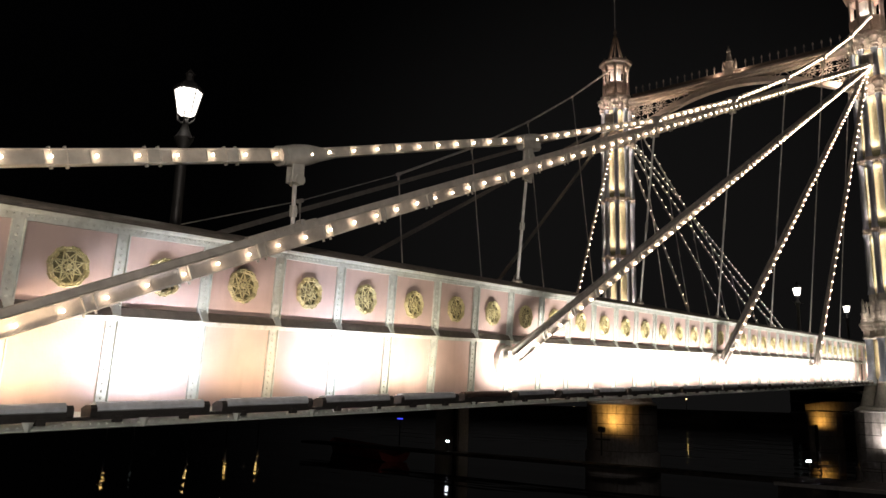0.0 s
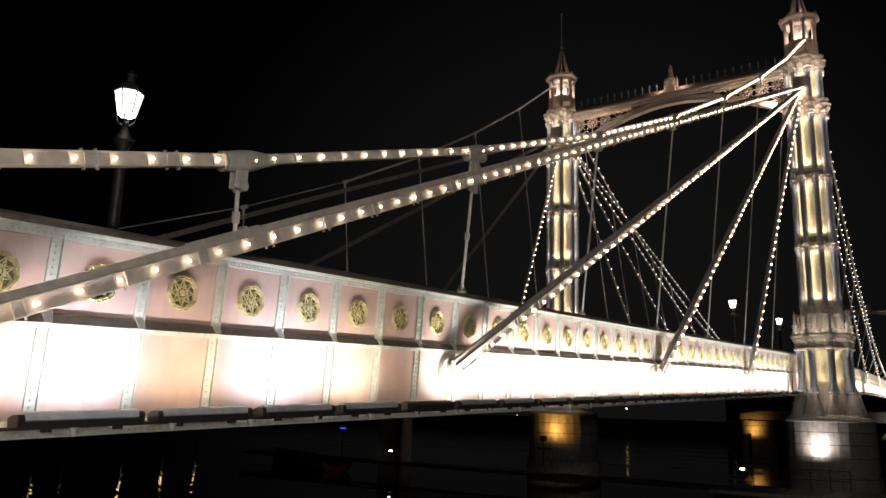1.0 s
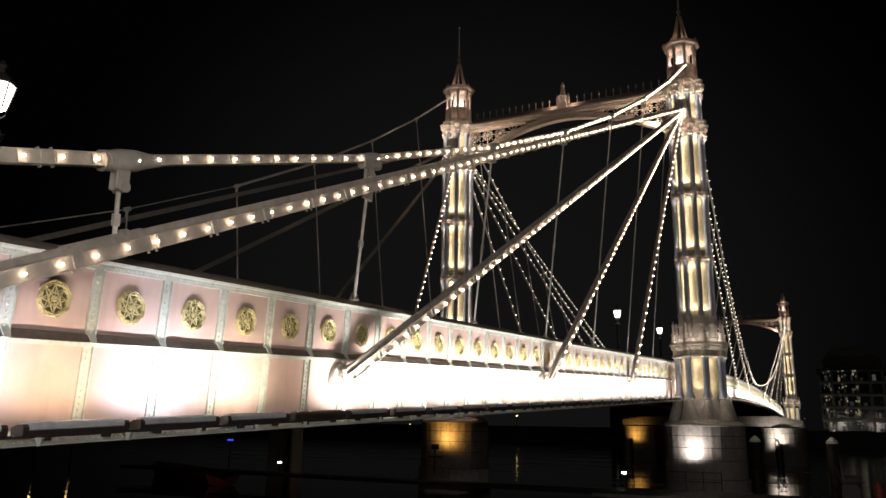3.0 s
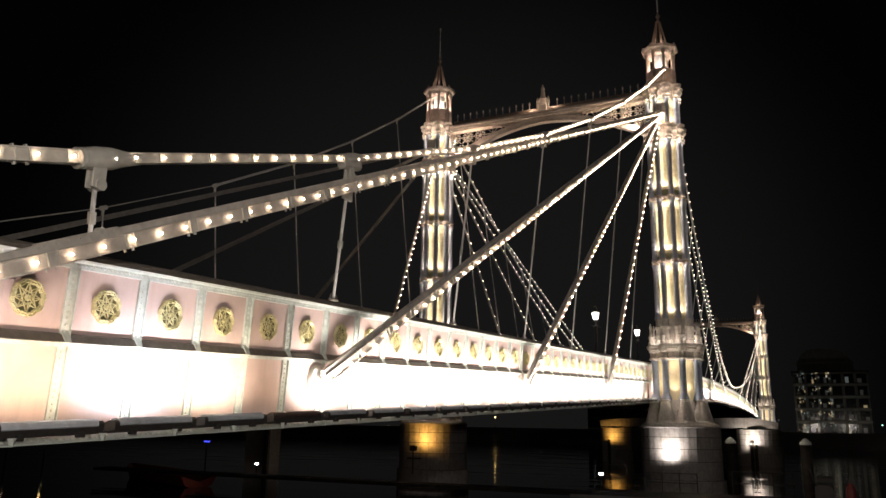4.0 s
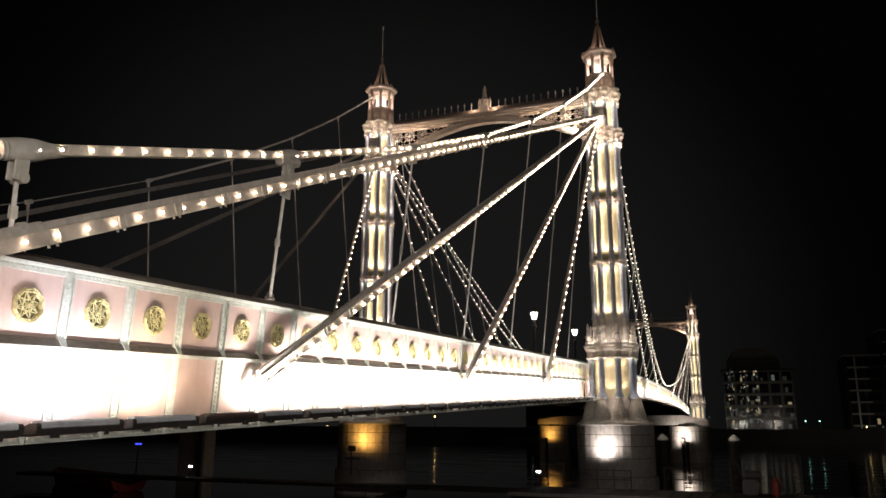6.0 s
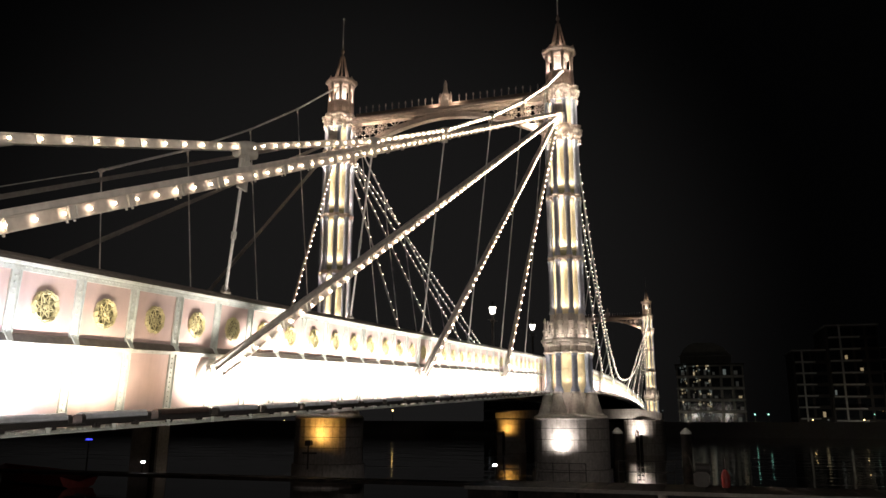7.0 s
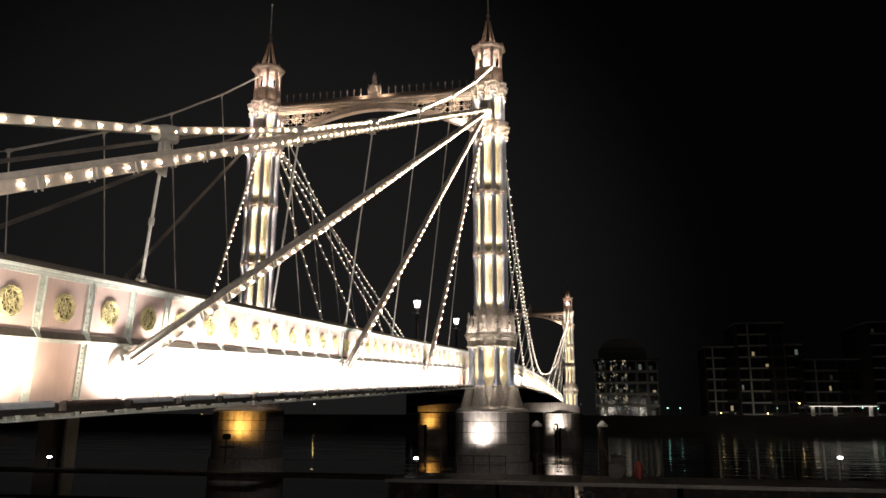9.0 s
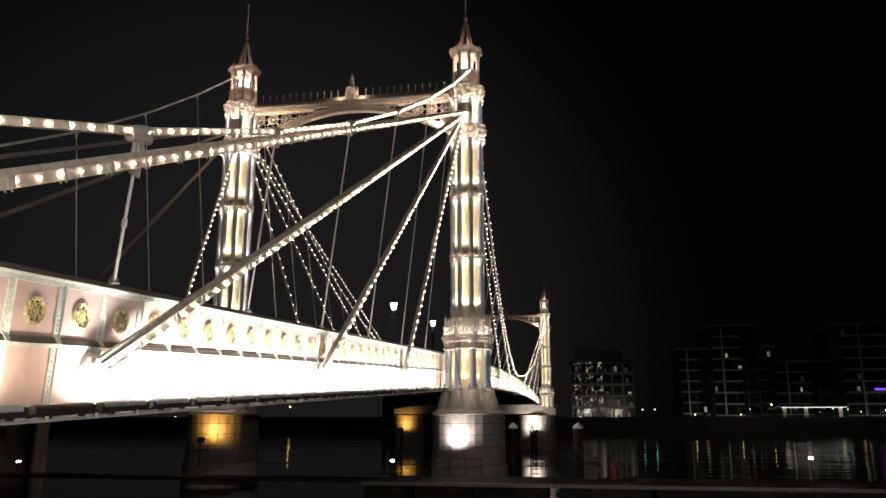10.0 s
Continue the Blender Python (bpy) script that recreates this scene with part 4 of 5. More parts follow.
# ---- portal arch between the towers ----
def portal(y):
    po = thing("portal_arch", "ornate cast-iron portal arch between the towers", "arch", "portal arches", pose(0, y, 0))
    xa, xb = 2 * MIDX - TX + 0.9, TX - 0.9
    part("beam", Shape().box(xa, xb, -0.3, 0.3, 21.48, 21.58).box(xa, xb, -0.4, 0.4, 21.58, 21.75).box(xa, xb, -0.48, 0.48, 21.75, 21.86).box(xa, xb, -0.32, 0.32, 21.86, 22.02), ARCHPAINT, po)
    # arch rib
    s, s2 = Shape(), Shape()
    n = 32
    half_w = (xb - xa) / 2
    pts = []
    for i in range(n + 1):
        u = -1 + 2 * i / n
        pts.append((MIDX + u * half_w, 19.05 + 2.27 * (1 - abs(u) ** 1.9)))
    for (x0, z0), (x1, z1) in zip(pts[:-1], pts[1:]):
        s.obox((x0, 0, z0), (x1, 0, z1), 0.5, 0.28)
        s2.obox((x0, 0, z0 + 0.18), (x1, 0, z1 + 0.18), 0.6, 0.08)
    part("arch_rib", s, ARCHPAINT, po, "pinkish arch rib")
    part("arch_moulding", s2, CAPITAL, po)
    # star lattice in the spandrels
    for sg in (-1, 1):
        s = Shape()
        for j in range(6):
            x = MIDX + sg * (half_w - 0.55 - j * 1.0)
            u = abs((x - MIDX) / half_w)
            zl = 19.05 + 2.27 * (1 - u ** 1.9) + 0.14
            for row in range(3):
                zc = 21.0 - row * 1.0
                if zc + 0.25 < zl:
                    continue
                for a in range(0, 360, 45):
                    c, d = math.cos(radians(a)), math.sin(radians(a))
                    r = 0.5 if a % 90 == 0 else 0.62
                    r = min(r, (zc - zl) / -d) if d < 0 and zc > zl else r
                    if r < 0.06 or zc + r * d < zl - 0.01:
                        continue
                    s.obox((x, 0, zc), (x + r * c, 0, zc + r * d), 0.05, 0.045, (0, 1, 0))
                for a in range(0, 360, 45):
                    c, d = math.cos(radians(a)), math.sin(radians(a))
                    c1, d1 = math.cos(radians(a + 45)), math.sin(radians(a + 45))
                    cm, dm = math.cos(radians(a + 22.5)), math.sin(radians(a + 22.5))
                    if zc - 0.46 > zl:
                        s.obox((x + 0.22 * c, 0, zc + 0.22 * d), (x + 0.44 * cm, 0, zc + 0.44 * dm), 0.04, 0.03, (0, 1, 0))
                        s.obox((x + 0.44 * cm, 0, zc + 0.44 * dm), (x + 0.22 * c1, 0, zc + 0.22 * d1), 0.04, 0.03, (0, 1, 0))
        part("lattice", s, FINIAL, po, "cream star lattice")
    # cresting
    part("crest_rail", Shape().box(xa + 0.4, xb - 0.4, -0.04, 0.04, 22.02, 22.3).box(xa + 0.4, xb - 0.4, -0.06, 0.06, 22.3, 22.36), LEAD, po)
    spike = Shape().lathe([(0.03, 0), (0.025, 0.35), (0.07, 0.42), (0.05, 0.5), (0.01, 0.62)], 6).mesh("crest_spike", FINIAL)
    x = xa + 0.7
    while x < xb - 0.5:
        if abs(x - MIDX) > 0.8:
            part("crest_spike", spike, None, po, m=pose(x, 0, 22.34))
        x += 0.52
    part("centre_finial", Shape().box(MIDX - 0.32, MIDX + 0.32, -0.25, 0.25, 22.02, 22.5, 0, 0.05).lathe([(0.3, 22.45), (0.3, 22.9), (0.36, 22.95), (0.2, 23.2), (0.12, 23.7), (0.16, 23.76), (0.03, 24.15)], 8, (MIDX, 0)).lathe([(0.1, 22.4), (0.1, 22.9), (0.02, 23.2)], 6, (MIDX - 0.4, 0)).lathe([(0.1, 22.4), (0.1, 22.9), (0.02, 23.2)], 6, (MIDX + 0.4, 0)), FINIAL, po, "pinnacled centre finial")
    return po


arch = portal(TOWER_Y)
copy_thing(arch, pose(0, FAR_Y, 0))


# ---- street lamps on the deck ----
def street_lamp(x, y, base, glass_z):
    sl = thing("street_lamp", "lit tapered glass lantern on a dark iron post", "street lamp", "street lamps on the bridge", pose(x, y, 0))
    z = glass_z
    part("post", Shape().lathe([(0.16, base), (0.16, base + 0.4), (0.1, base + 0.6), (0.088, z - 0.62), (0.15, z - 0.52), (0.17, z - 0.46), (0.12, z - 0.38), (0.08, z - 0.3), (0.05, z - 0.2), (0.055, z - 0.16), (0.03, z - 0.1)], 12), SHADE_IRON, sl, smooth=True)
    part("ladder_bar", Shape().tube([(-0.32, 0, z - 0.36), (-0.28, 0, z - 0.38), (0.0, 0, z - 0.45), (0.28, 0, z - 0.52), (0.32, 0, z - 0.5)], 0.016, 6), SHADE_IRON, sl)
    for i in range(4):
        a = math.pi / 4 + i * math.pi / 2
        part("bracket", Shape().tube([(0.03 * math.cos(a), 0.03 * math.sin(a), z - 0.2), (0.14 * math.cos(a), 0.14 * math.sin(a), z - 0.12), (0.16 * math.cos(a), 0.16 * math.sin(a), z)], 0.015, 5), SHADE_IRON, sl)
    part("glass", Shape().lathe([(0.15, z), (0.24, z + 0.42)], 6), LANTERN, sl, "bright white lantern glass")
    part("hood", Shape().lathe([(0.27, z + 0.42), (0.27, z + 0.45), (0.2, z + 0.55), (0.08, z + 0.62), (0.06, z + 0.72), (0.09, z + 0.76), (0.02, z + 0.85)], 6), SHADE_IRON, sl)
    for i in range(6):
        a = i * math.pi / 3
        part("glazing_bar", Shape().tube([(0.153 * math.cos(a), 0.153 * math.sin(a), z), (0.243 * math.cos(a), 0.243 * math.sin(a), z + 0.42)], 0.014, 4), SHADE_IRON, sl)
    lamp("street_lamp_light", "POINT", pose(x, y, z + 0.21), STREET, WHITE, 0.2)


street_lamp(-2.9, 3.02, 0.35 + rise(3), 4.74)
street_lamp(-2.9, 44.1, 0.35 + rise(44), 6.7)
street_lamp(-2.9, 57.8, 0.35 + rise(57), 7.2)


# ---- floodlights on the piers ----
def pier_flood(x, y, z, px, py, pz, colour, power, angle=75):
    lamp("pier_floodlight", "SPOT", look((x, y, z), (px, py, pz)), power, colour, 0.08, angle=angle, blend=0.9)


pier_flood(TX - 0.35, TOWER_Y - 3.05, -1.6, TX - 0.3, TOWER_Y - 2.3, -1.15, WHITE, PIER * 1.1, 140)
pier_flood(2 * MIDX - TX + 0.7, TOWER_Y - 3.1, -1.1, 2 * MIDX - TX + 0.6, TOWER_Y - 2.3, -0.8, SODIUM, PIER * 0.55, 150)
pier_flood(-15.25, 104.7 - 3.3, -1.4, -15.25, 104.7 - 2.1, -0.8, SODIUM, PIER * 0.75, 130)
pier_flood(2.3, 104.7 - 3.9, -1.7, 2.3, 104.7 - 2.5, -1.0, WHITE, PIER * 2.2, 130)

# timber fender piles standing before the middle piers
for x, y, top in ((2.35, 101.6, -1.55), (2.85, 101.6, -1.9), (-15.75, 102.1, -1.6), (-16.9, 102.1, -1.5)):
    fp = thing("fender_pile", "dark timber fender pile before the middle pier", "pile", "fender piles", pose(x, y, 0))
    part("shaft", Shape().lathe([(0.2, WATER - 2), (0.19, top), (0.14, top + 0.06)], 10), TIMBER, fp, smooth=True)
    part("band", Shape().lathe([(0.21, top - 0.35), (0.215, top - 0.33), (0.215, top - 0.25), (0.21, top - 0.23)], 10), SHADE_IRON, fp, "iron band")

# ---- river works: piles, pontoon, railings ----
for x, y in ((4.6, 46.0), (8.7, 46.0)):
    pl = thing("mooring_pile", "dark steel mooring pile with a pale conical cap", "pile", "mooring piles", pose(x, y, 0))
    part("shaft", Shape().lathe([(0.3, WATER - 3), (0.3, -0.85)], 16), TIMBER, pl, smooth=True)
    part("cap", Shape().lathe([(0.33, -0.9), (0.33, -0.8), (0.1, -0.56), (0.02, -0.52)], 16), WHITEPAINT, pl, "pale conical cap", True)
pt = thing("pontoon", "long dark timber landing pontoon afloat on the river", "pontoon")
for x0, x1 in ((-2.5, -0.32), (0.22, 3.2), (3.4, 7.05), (8.28, 12.2), (12.5, 24.0), (24.4, 42.0), (42.4, 60.0)):
    part("float", Shape().box(x0, x1, 36.5, 41.0, WATER - 0.4, -3.66, 0, 0.06), TIMBER, pt)
part("frame", Shape().box(-2.5, 60, 36.5, 36.8, -3.68, -3.62).box(-2.5, 60, 40.7, 41.0, -3.68, -3.62), TIMBER, pt)
x = -2.5
while x < 34:
    part("plank", Shape().box(x, x + 0.96, 36.4, 41.1, -3.62, -3.5), TIMBER, pt)
    x += 1.0
part("plank", Shape().box(34.0, 60, 36.4, 41.1, -3.62, -3.5), TIMBER, pt)
part("fender", Shape().box(-2.6, 60, 36.2, 36.38, -3.66, -3.49), PAVING, pt, "pale edge timber")
wk = Shape().box(-40, -2.6, 38.5, 40.0, -3.75, -3.55)
solid("walkway", wk, TIMBER, "dark low walkway over the water", "walkway")


def railing(x0, x1, y, z, n, h=1.0):
    rl = thing("railing", "thin dark metal railing", "railing", "river railings", pose(0, y, z))
    for i in range(n + 1):
        x = x0 + (x1 - x0) * i / n
        part("post", Shape().tube([(x, 0, 0), (x, 0, h)], 0.03, 6), SHADE_IRON, rl)
    for zz in (h * 0.5, h):
        part("rail", Shape().tube([(x0, 0, zz), (x1, 0, zz)], 0.025, 6), SHADE_IRON, rl)


railing(-2.4, -0.6, 40.9, -3.5, 2, 1.3)
railing(0.4, 3.2, 40.9, -3.5, 3)
railing(5.0, 8.0, 40.9, -3.5, 3, 1.2)
railing(-17.0, -15.0, 103.2, 0.95, 4, 0.8)


def deck_light(x, y, z, h=0.62):
    dl = thing("bollard_light", "small white light on a short post", "light", "small river lights", pose(x, y, z))
    part("post", Shape().lathe([(0.04, 0), (0.04, h)], 8), SHADE_IRON, dl)
    part("lens", Shape().box(-0.11, 0.11, -0.05, 0.05, h + 0.02, h + 0.12, 0, 0.015), SMALL_WHITE, dl, "bright white lens")


deck_light(-1.85, 40.0, -3.5, 0.8)
deck_light(-25.4, 39.3, -3.55)
deck_light(20.7, 40.0, -3.5, 1.15)
# work lamp hung under the far side and a dark bracket beside the pier
bx = thing("signal_box", "small dark signal box on a bracket beside the pier", "signal", m=pose(-14.3, 41.2, 0))
part("box", Shape().box(-0.28, 0.12, -0.15, 0.15, -1.75, -1.4, 0, 0.05), SHADE_IRON, bx)
part("arm", Shape().tube([(-0.1, 0, -3.2), (-0.1, 0, -1.7)], 0.05, 6).tube([(-0.5, 0, -2.2), (0.5, 0, -2.2)], 0.06, 6), SHADE_IRON, bx)
# tyre hung as a fender, and a red bin
ty = thing("tyre_fender", "old black tyre hung on the pontoon edge", "tyre", m=pose(7.95, 36.1, -4.2))
part("tyre", Shape().tube([(0.24 * math.cos(i * math.pi / 8), 0, 0.24 * math.sin(i * math.pi / 8)) for i in range(17)], 0.08, 8), SHADE_IRON, ty, smooth=True)
part("rope", Shape().tube([(0, 0.0, 0.24), (0, 0.02, 0.6)], 0.02, 6), TIMBER, ty)
rb = thing("red_bin", "faded red cylindrical bin on the pontoon", "bin", m=pose(10.55, 39.9, -3.5))
part("body", Shape().lathe([(0.2, 0), (0.23, 0.2), (0.23, 0.55), (0.15, 0.8), (0.05, 0.9)], 12), REDPAINT, rb, smooth=True)
part("stem", Shape().lathe([(0.03, 0.85), (0.03, 1.5)], 6), SHADE_IRON, rb)
# an unidentified dark upright shape, made up as a winch
wn2 = thing("mooring_winch", "dark upright shape on the pontoon, built as a winch", "winch", m=pose(9.4, 40.2, -3.5))
part("body", Shape().box(-0.45, 0.35, -0.3, 0.3, 0, 0.75, 0, 0.12), SHADE_IRON, wn2)
part("drum", Shape().tube([(-0.3, 0, 0.9), (0.4, 0, 0.9)], 0.3, 12), SHADE_IRON, wn2)
part("lever", Shape().tube([(-0.4, 0, 0.7), (-0.6, 0, 1.5)], 0.05, 6), SHADE_IRON, wn2)
# moored red boat below the bridge
bt = thing("moored_boat", "dim red moored boat under the bridge", "boat", m=pose(-35, 40.5, WATER, 0, 0, 68))
s = Shape()
secs = ((-6.0, 1.3, 0.75), (-4.0, 1.6, 0.8), (0.5, 1.65, 0.85), (4.2, 1.1, 0.95), (6.2, 0.05, 1.1))
for y, w, h in secs:
    s.v += [(-w, y, h), (-w * 0.75, y, 0.1), (0, y, -0.2), (w * 0.75, y, 0.1), (w, y, h), (w * 0.85, y, h - 0.05), (0, y, 0.35), (-w * 0.85, y, h - 0.05)]
for k in range(4):
    s.f += [(k * 8 + j, k * 8 + (j + 1) % 8, k * 8 + 8 + (j + 1) % 8, k * 8 + 8 + j) for j in range(8)]
s.f += [tuple(range(8))[::-1], tuple(range(32, 40))]
part("hull", s, REDPAINT, bt)
part("thwart", Shape().box(-0.95, 0.95, -0.6, -0.3, 0.6, 0.66), TIMBER, bt)
part("thwart", Shape().box(-0.85, 0.85, 1.2, 1.5, 0.65, 0.71), TIMBER, bt)

# stands in for a dim grey pier; its place in the river is guessed
dp = thing("river_dolphin", "dim grey upright pier, its place in the river guessed", "dolphin", m=pose(-33.6, 52, 0))
part("block", Shape().box(-2.7, 0.0, -0.7, 0.7, WATER - 2, 1.2, 0, 0.1), STONE, dp)
part("fender", Shape().box(-0.5, -0.2, -0.95, -0.71, WATER - 1, 0.6, 0, 0.03), TIMBER, dp)

# ---- far bank ----
s = Shape().box(-600, 900, 232, 700, WATER - 2, -0.4).box(-600, 900, 231.4, 232.2, WATER - 2, -0.2, 0)
solid("far_bank", s, STONE, "dark stone river wall and far bank", "bank", kind="structure")
FACADE = material("grey_facade", (0.05, 0.048, 0.046), 0.8, vary=0.2, scale=0.6, stain=0.3)
SLAB = material("pale_balcony_slab", (0.5, 0.5, 0.47), 0.6, vary=0.15, scale=1.0)
DARKGLASS = material("dark_window_glass", (0.02, 0.024, 0.028), 0.08, vary=0.1, scale=1, spec=0.8)
WIN_WARM = glow("lit_window_warm", (1.0, 0.75, 0.4), 0.14)
WIN_COOL = glow("lit_window_cool", (0.75, 0.9, 0.85), 0.05)
WIN_DIM = glow("lit_window_dim", (0.7, 0.85, 0.8), 0.004)
PURPLE = glow("purple_sign_light", (0.25, 0.08, 1.0), 0.6)
GREENISH = glow("green_white_light", (0.4, 1.0, 0.75), 2.0)
WARMSPOT = glow("warm_street_light", (1.0, 0.65, 0.25), 9.0)
rnd = random.Random(5)


def block(x0, x1, y0, y1, storeys, first_z, h, dim, balcony=True, lit=0.06, label="dark apartment block with pale balcony slabs, few windows lit", wall=None):
    """An apartment block: walls, floor slabs with balconies, a window in every bay."""
    bl = thing("apartment_block", label, "building", "far-bank buildings", pose(0, 0, 0))
    top = first_z + storeys * h
    part("wall", Shape().box(x0, x1, y0, y1, -0.4, top), wall or FACADE, bl)
    part("roof", Shape().box(x0 - 0.4, x1 + 0.4, y0 - 0.6, y1 + 0.4, top, top + 0.4), SLAB if balcony else FACADE, bl)
    bays = max(2, int((x1 - x0) / 3.2))
    bw = (x1 - x0) / bays
    for f in range(storeys):
        z = first_z + f * h
        if balcony:
            part("balcony", Shape().box(x0 + 0.4, x0 + (x1 - x0) * 0.62, y0 - 1.8, y0 - 0.003, z - 0.15, z + 0.22), SLAB, bl)
        else:
            part("floor_band", Shape().box(x0 - 0.1, x1 + 0.1, y0 - 0.25, y0 - 0.003, z - 0.2, z + 0.25), SLAB, bl)
        for i in range(bays):
            r = rnd.random()
            m = WIN_WARM if r < lit * 0.5 else WIN_COOL if r < lit else WIN_DIM if r < dim else DARKGLASS
            wd = part("window", Shape().box(x0 + i * bw + 0.4, x0 + (i + 1) * bw - 0.4, y0 - 0.06, y0 + 0.05, z + 0.5, z + h - 0.5), DARKGLASS, bl)
            if m is not DARKGLASS:
                u = rnd.uniform(0.45, bw - 1.5)
                part("lit_pane", Shape().box(x0 + i * bw + u, x0 + i * bw + u + rnd.uniform(0.5, 1.1), y0 - 0.09, y0 - 0.065, z + 0.5, z + 0.5 + rnd.uniform(0.7, 1.7)), m, wd, "dimly lit pane")
    if balcony:
        part("balcony_post", Shape().box(x0 + (x1 - x0) * 0.22, x0 + (x1 - x0) * 0.22 + 0.45, y0 - 1.9, y0 - 1.45, 0, top), SLAB, bl)
    return bl


# glazed block with a curved roof
gb = block(6.3, 25.8, 246, 266, 5, -0.7, 3.53, 0.75, False, 0.1, "glazed office block with a curved roof storey, stairwell dimly lit", material("pale_render", (0.3, 0.3, 0.27), 0.7, vary=0.15, scale=0.7))
arc = [(22.7, 17.6), (22.6, 19.9), (20.6, 22.3), (18.0, 23.8), (13.0, 24.0), (10.8, 23.6), (8.8, 22.0), (7.7, 19.9), (7.6, 17.6)]
part("curved_roof", Shape().extrude(arc, 247, 265), bpy.data.materials["pale_render"], gb, "dark curved roof storey")
part("roof_band", Shape().box(7.3, 23.0, 246.6, 246.99, 19.7, 20.0), SLAB, gb)
for f in range(5):
    for x0, w in ((7.4, 2.6), (11.2, 3.0), (14.8, 2.0)):
        for k in range(7):
            u, v = rnd.random() * (w - 0.5), rnd.random() * 2.3
            part("stair_light", Shape().box(x0 + u, x0 + u + rnd.uniform(0.15, 0.5), 245.82, 245.9, 0.5 + f * 3.55 + v, 0.7 + f * 3.55 + v + rnd.uniform(0.1, 0.5)), WIN_COOL if rnd.random() < (0.9 if f == 0 else 0.55) else WIN_WARM, gb)
block(40.6, 50.0, 250, 268, 6, 0.8, 3.35, 0.1, lit=0.08)
block(49.8, 63.5, 246, 270, 8, 0.2, 3.45, 0.1, lit=0.07)
block(62.5, 69.8, 252, 268, 6, 0.5, 3.5, 0.2, lit=0.12)
block(70.0, 87.2, 256, 274, 5, 0.5, 3.3, 0.15, lit=0.05)
block(87.5, 110.0, 246, 272, 8, 0.2, 3.4, 0.1, lit=0.06)
block(112.5, 150.0, 250, 280, 10, 0.3, 3.5, 0.1, lit=0.06)
block(-60, -20, 262, 280, 3, 0.0, 3.4, 0.1, False, 0.05)
# lit arcade at the foot of the blocks
ar = thing("shop_arcade", "lit white arcade of columns at the water's edge", "arcade")
part("canopy", Shape().box(67, 86, 238, 244, 2.6, 3.0), SLAB, ar)
for x in (68, 74, 83.5):
    part("column", Shape().box(x, x + 0.9, 239, 239.8, -0.4, 2.6), WHITEPAINT, ar)
part("light_strip", Shape().box(67.5, 85.5, 238.4, 238.8, 2.5, 2.58), glow("arcade_strip", (1, 0.92, 0.8), 1.2), ar)
part("light_strip", Shape().box(96, 99, 245.2, 245.5, 7.6, 8.2), PURPLE, ar, "purple light strip")
part("light_strip", Shape().box(102.5, 106, 245.2, 245.5, 7.6, 8.2), PURPLE, ar, "purple light strip")


def bank_light(x, y, z, mat, r):
    bl = thing("bank_light", "small lit lamp on the far bank", "lamp", "far-bank lamps", pose(x, y, 0))
    part("post", Shape().lathe([(0.1, -0.4), (0.06, z)], 6), SHADE_IRON, bl)
    part("globe", Shape().lathe([(r * 0.5, z), (r, z + r * 0.6), (r, z + r * 1.2), (r * 0.4, z + r * 1.8)], 8), mat, bl)


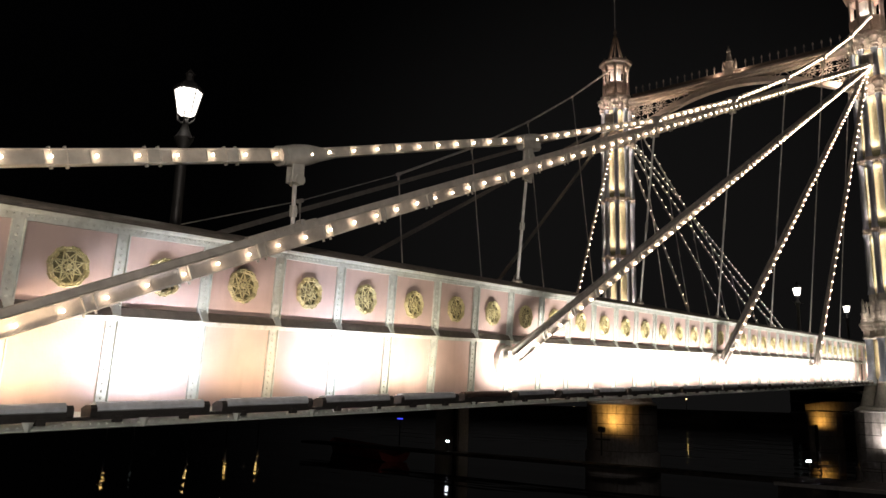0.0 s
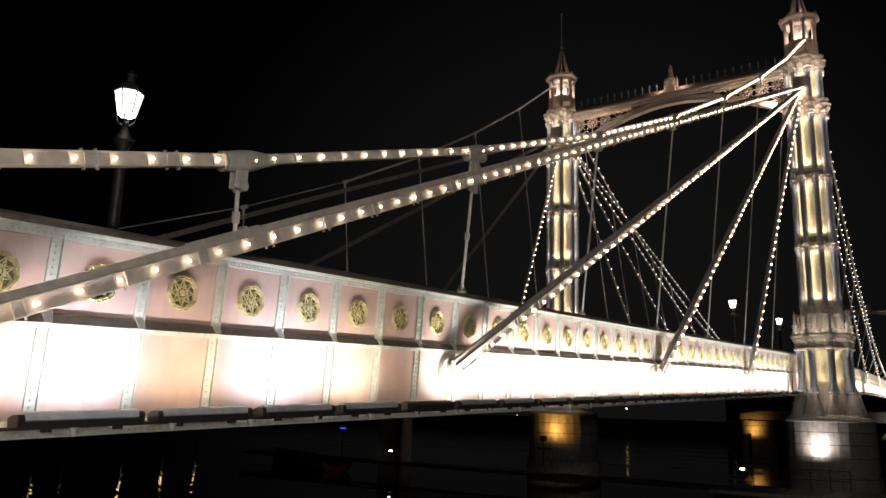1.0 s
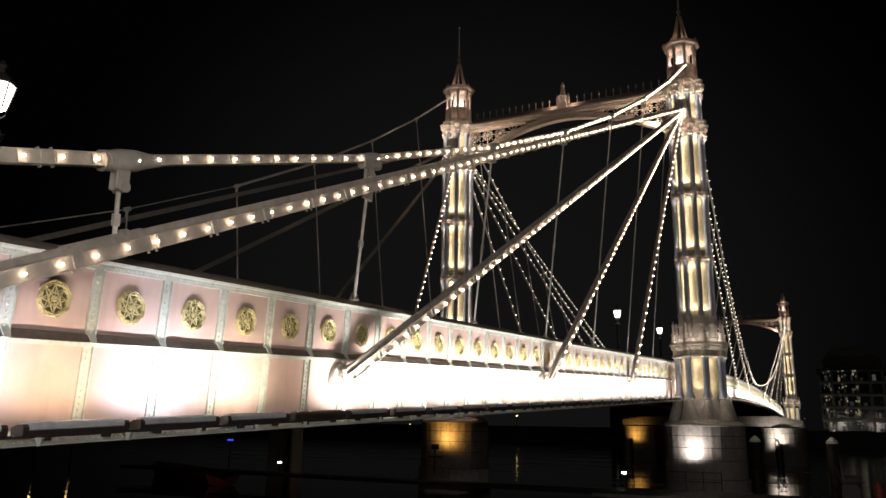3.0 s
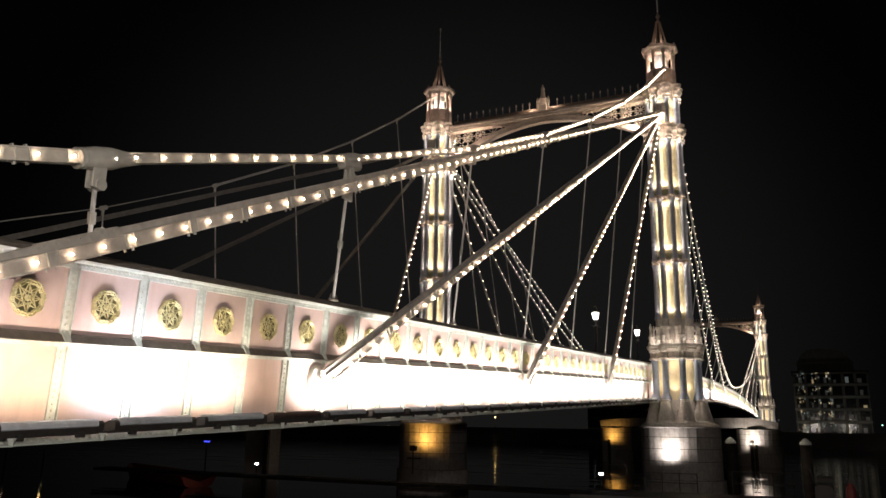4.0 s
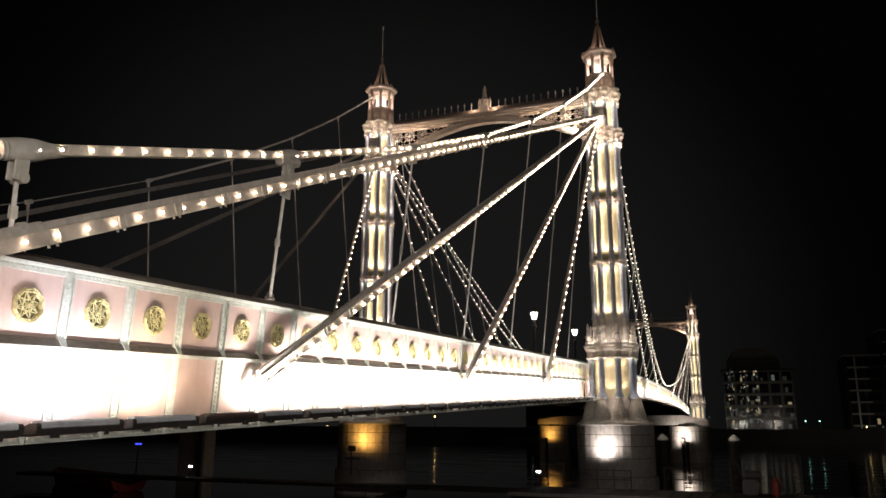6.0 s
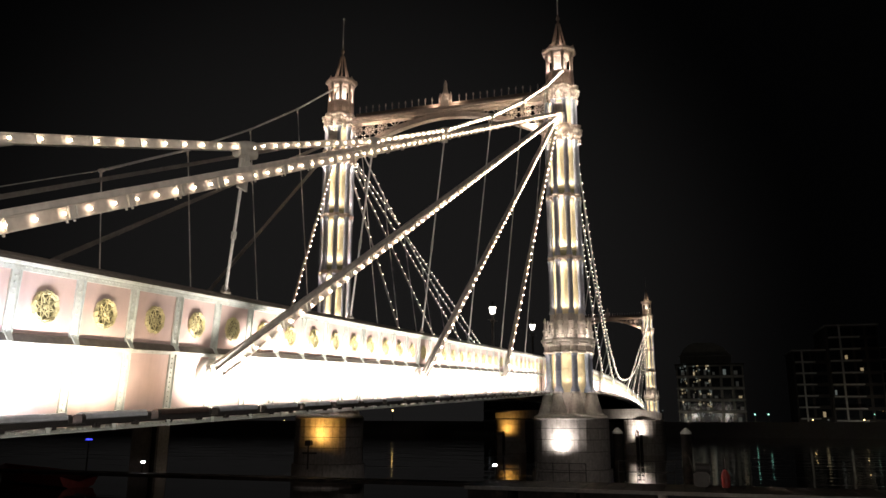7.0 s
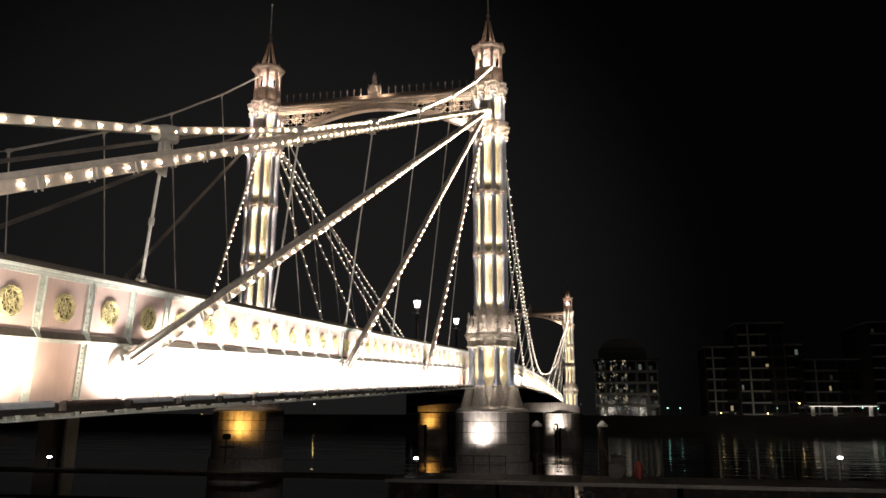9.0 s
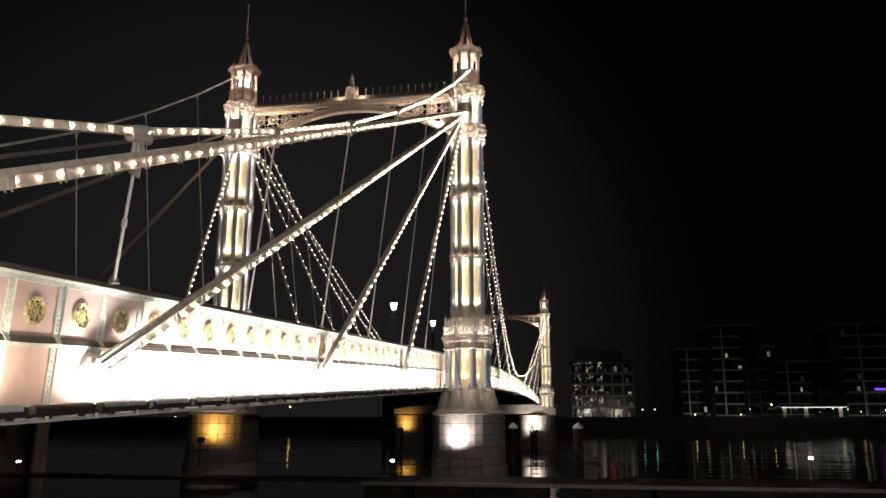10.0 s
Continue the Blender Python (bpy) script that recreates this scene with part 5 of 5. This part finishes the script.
for x, z, m, r in ((1.8, 2.9, WIN_COOL, 0.2), (27.4, 1.8, GREENISH, 0.2), (31.0, 1.8, GREENISH, 0.2), (42.5, 0.4, WARMSPOT, 0.14), (46.5, 0.3, WIN_COOL, 0.2), (55.5, 0.4, WARMSPOT, 0.14), (58.2, 1.9, GREENISH, 0.12),
                   (64.3, 3.2, WARMSPOT, 0.16), (81.0, 2.0, GREENISH, 0.16), (85.0, 1.8, GREENISH, 0.16), (88.5, 1.2, WARMSPOT, 0.12), (95.0, 1.6, SMALL_WHITE, 0.1), (101.0, 1.2, WARMSPOT, 0.12), (110.0, 2.0, SMALL_WHITE, 0.1),
                   (-84.6, 2.9, WARMSPOT, 0.2), (-125.0, -0.3, WARMSPOT, 0.12)):
    bank_light(x, 236.5, z, m, r)
for x, y, z, m in ((-62, 33.6, -0.7, WARMSPOT), (-60.3, 41.3, -0.9, WARMSPOT), (-61, 46.4, -1.2, WARMSPOT), (-61.6, 51, -1.4, WARMSPOT), (-64, 37.5, -1.0, WIN_COOL)):
    ml = thing("mooring_light", "small warm light on a mooring post upstream", "light", "mooring lights", pose(x, y, 0))
    part("post", Shape().lathe([(0.08, WATER - 1), (0.06, z)], 6), SHADE_IRON, ml)
    part("globe", Shape().lathe([(0.05, z), (0.1, z + 0.07), (0.1, z + 0.16), (0.04, z + 0.23)], 8), m, ml)
ml = thing("blue_light", "small blue light on a post upstream", "light", m=pose(-48.5, 60, 0))
part("post", Shape().lathe([(0.08, WATER - 1), (0.06, -2.15)], 6), SHADE_IRON, ml)
part("lens", Shape().box(-0.34, -0.1, -0.1, 0.1, -2.15, -2.03).box(0.05, 0.3, -0.1, 0.1, -2.15, -2.03), glow("blue_glow", (0.05, 0.06, 1.0), 1.6), ml, "blue lens")

# unseen ground lamps added behind the river wall to brighten the facades
for x, power in ((9, 110), (20, 95), (45, 130), (58, 130), (80, 110), (100, 110)):
    lamp("bank_fill", "POINT", pose(x, 238.0, -0.3), power, (1.0, 0.9, 0.75), 0.3)


# ---- unseen lamps added on the embankment behind the walk, as fill for the bridge ----
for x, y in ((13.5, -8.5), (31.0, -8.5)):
    el = thing("embankment_lamp", "unseen globe lamp on a dark iron post, added on the embankment as fill", "street lamp", "embankment lamps", pose(x, y, -1.8))
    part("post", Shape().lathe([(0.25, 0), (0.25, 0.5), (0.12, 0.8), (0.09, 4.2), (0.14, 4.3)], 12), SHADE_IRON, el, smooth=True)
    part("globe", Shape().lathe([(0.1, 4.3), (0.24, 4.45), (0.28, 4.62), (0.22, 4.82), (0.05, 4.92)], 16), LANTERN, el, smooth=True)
    lamp("embankment_fill", "POINT", pose(x, y, 3.2), EMBANK_FILL, WHITE, 0.3)
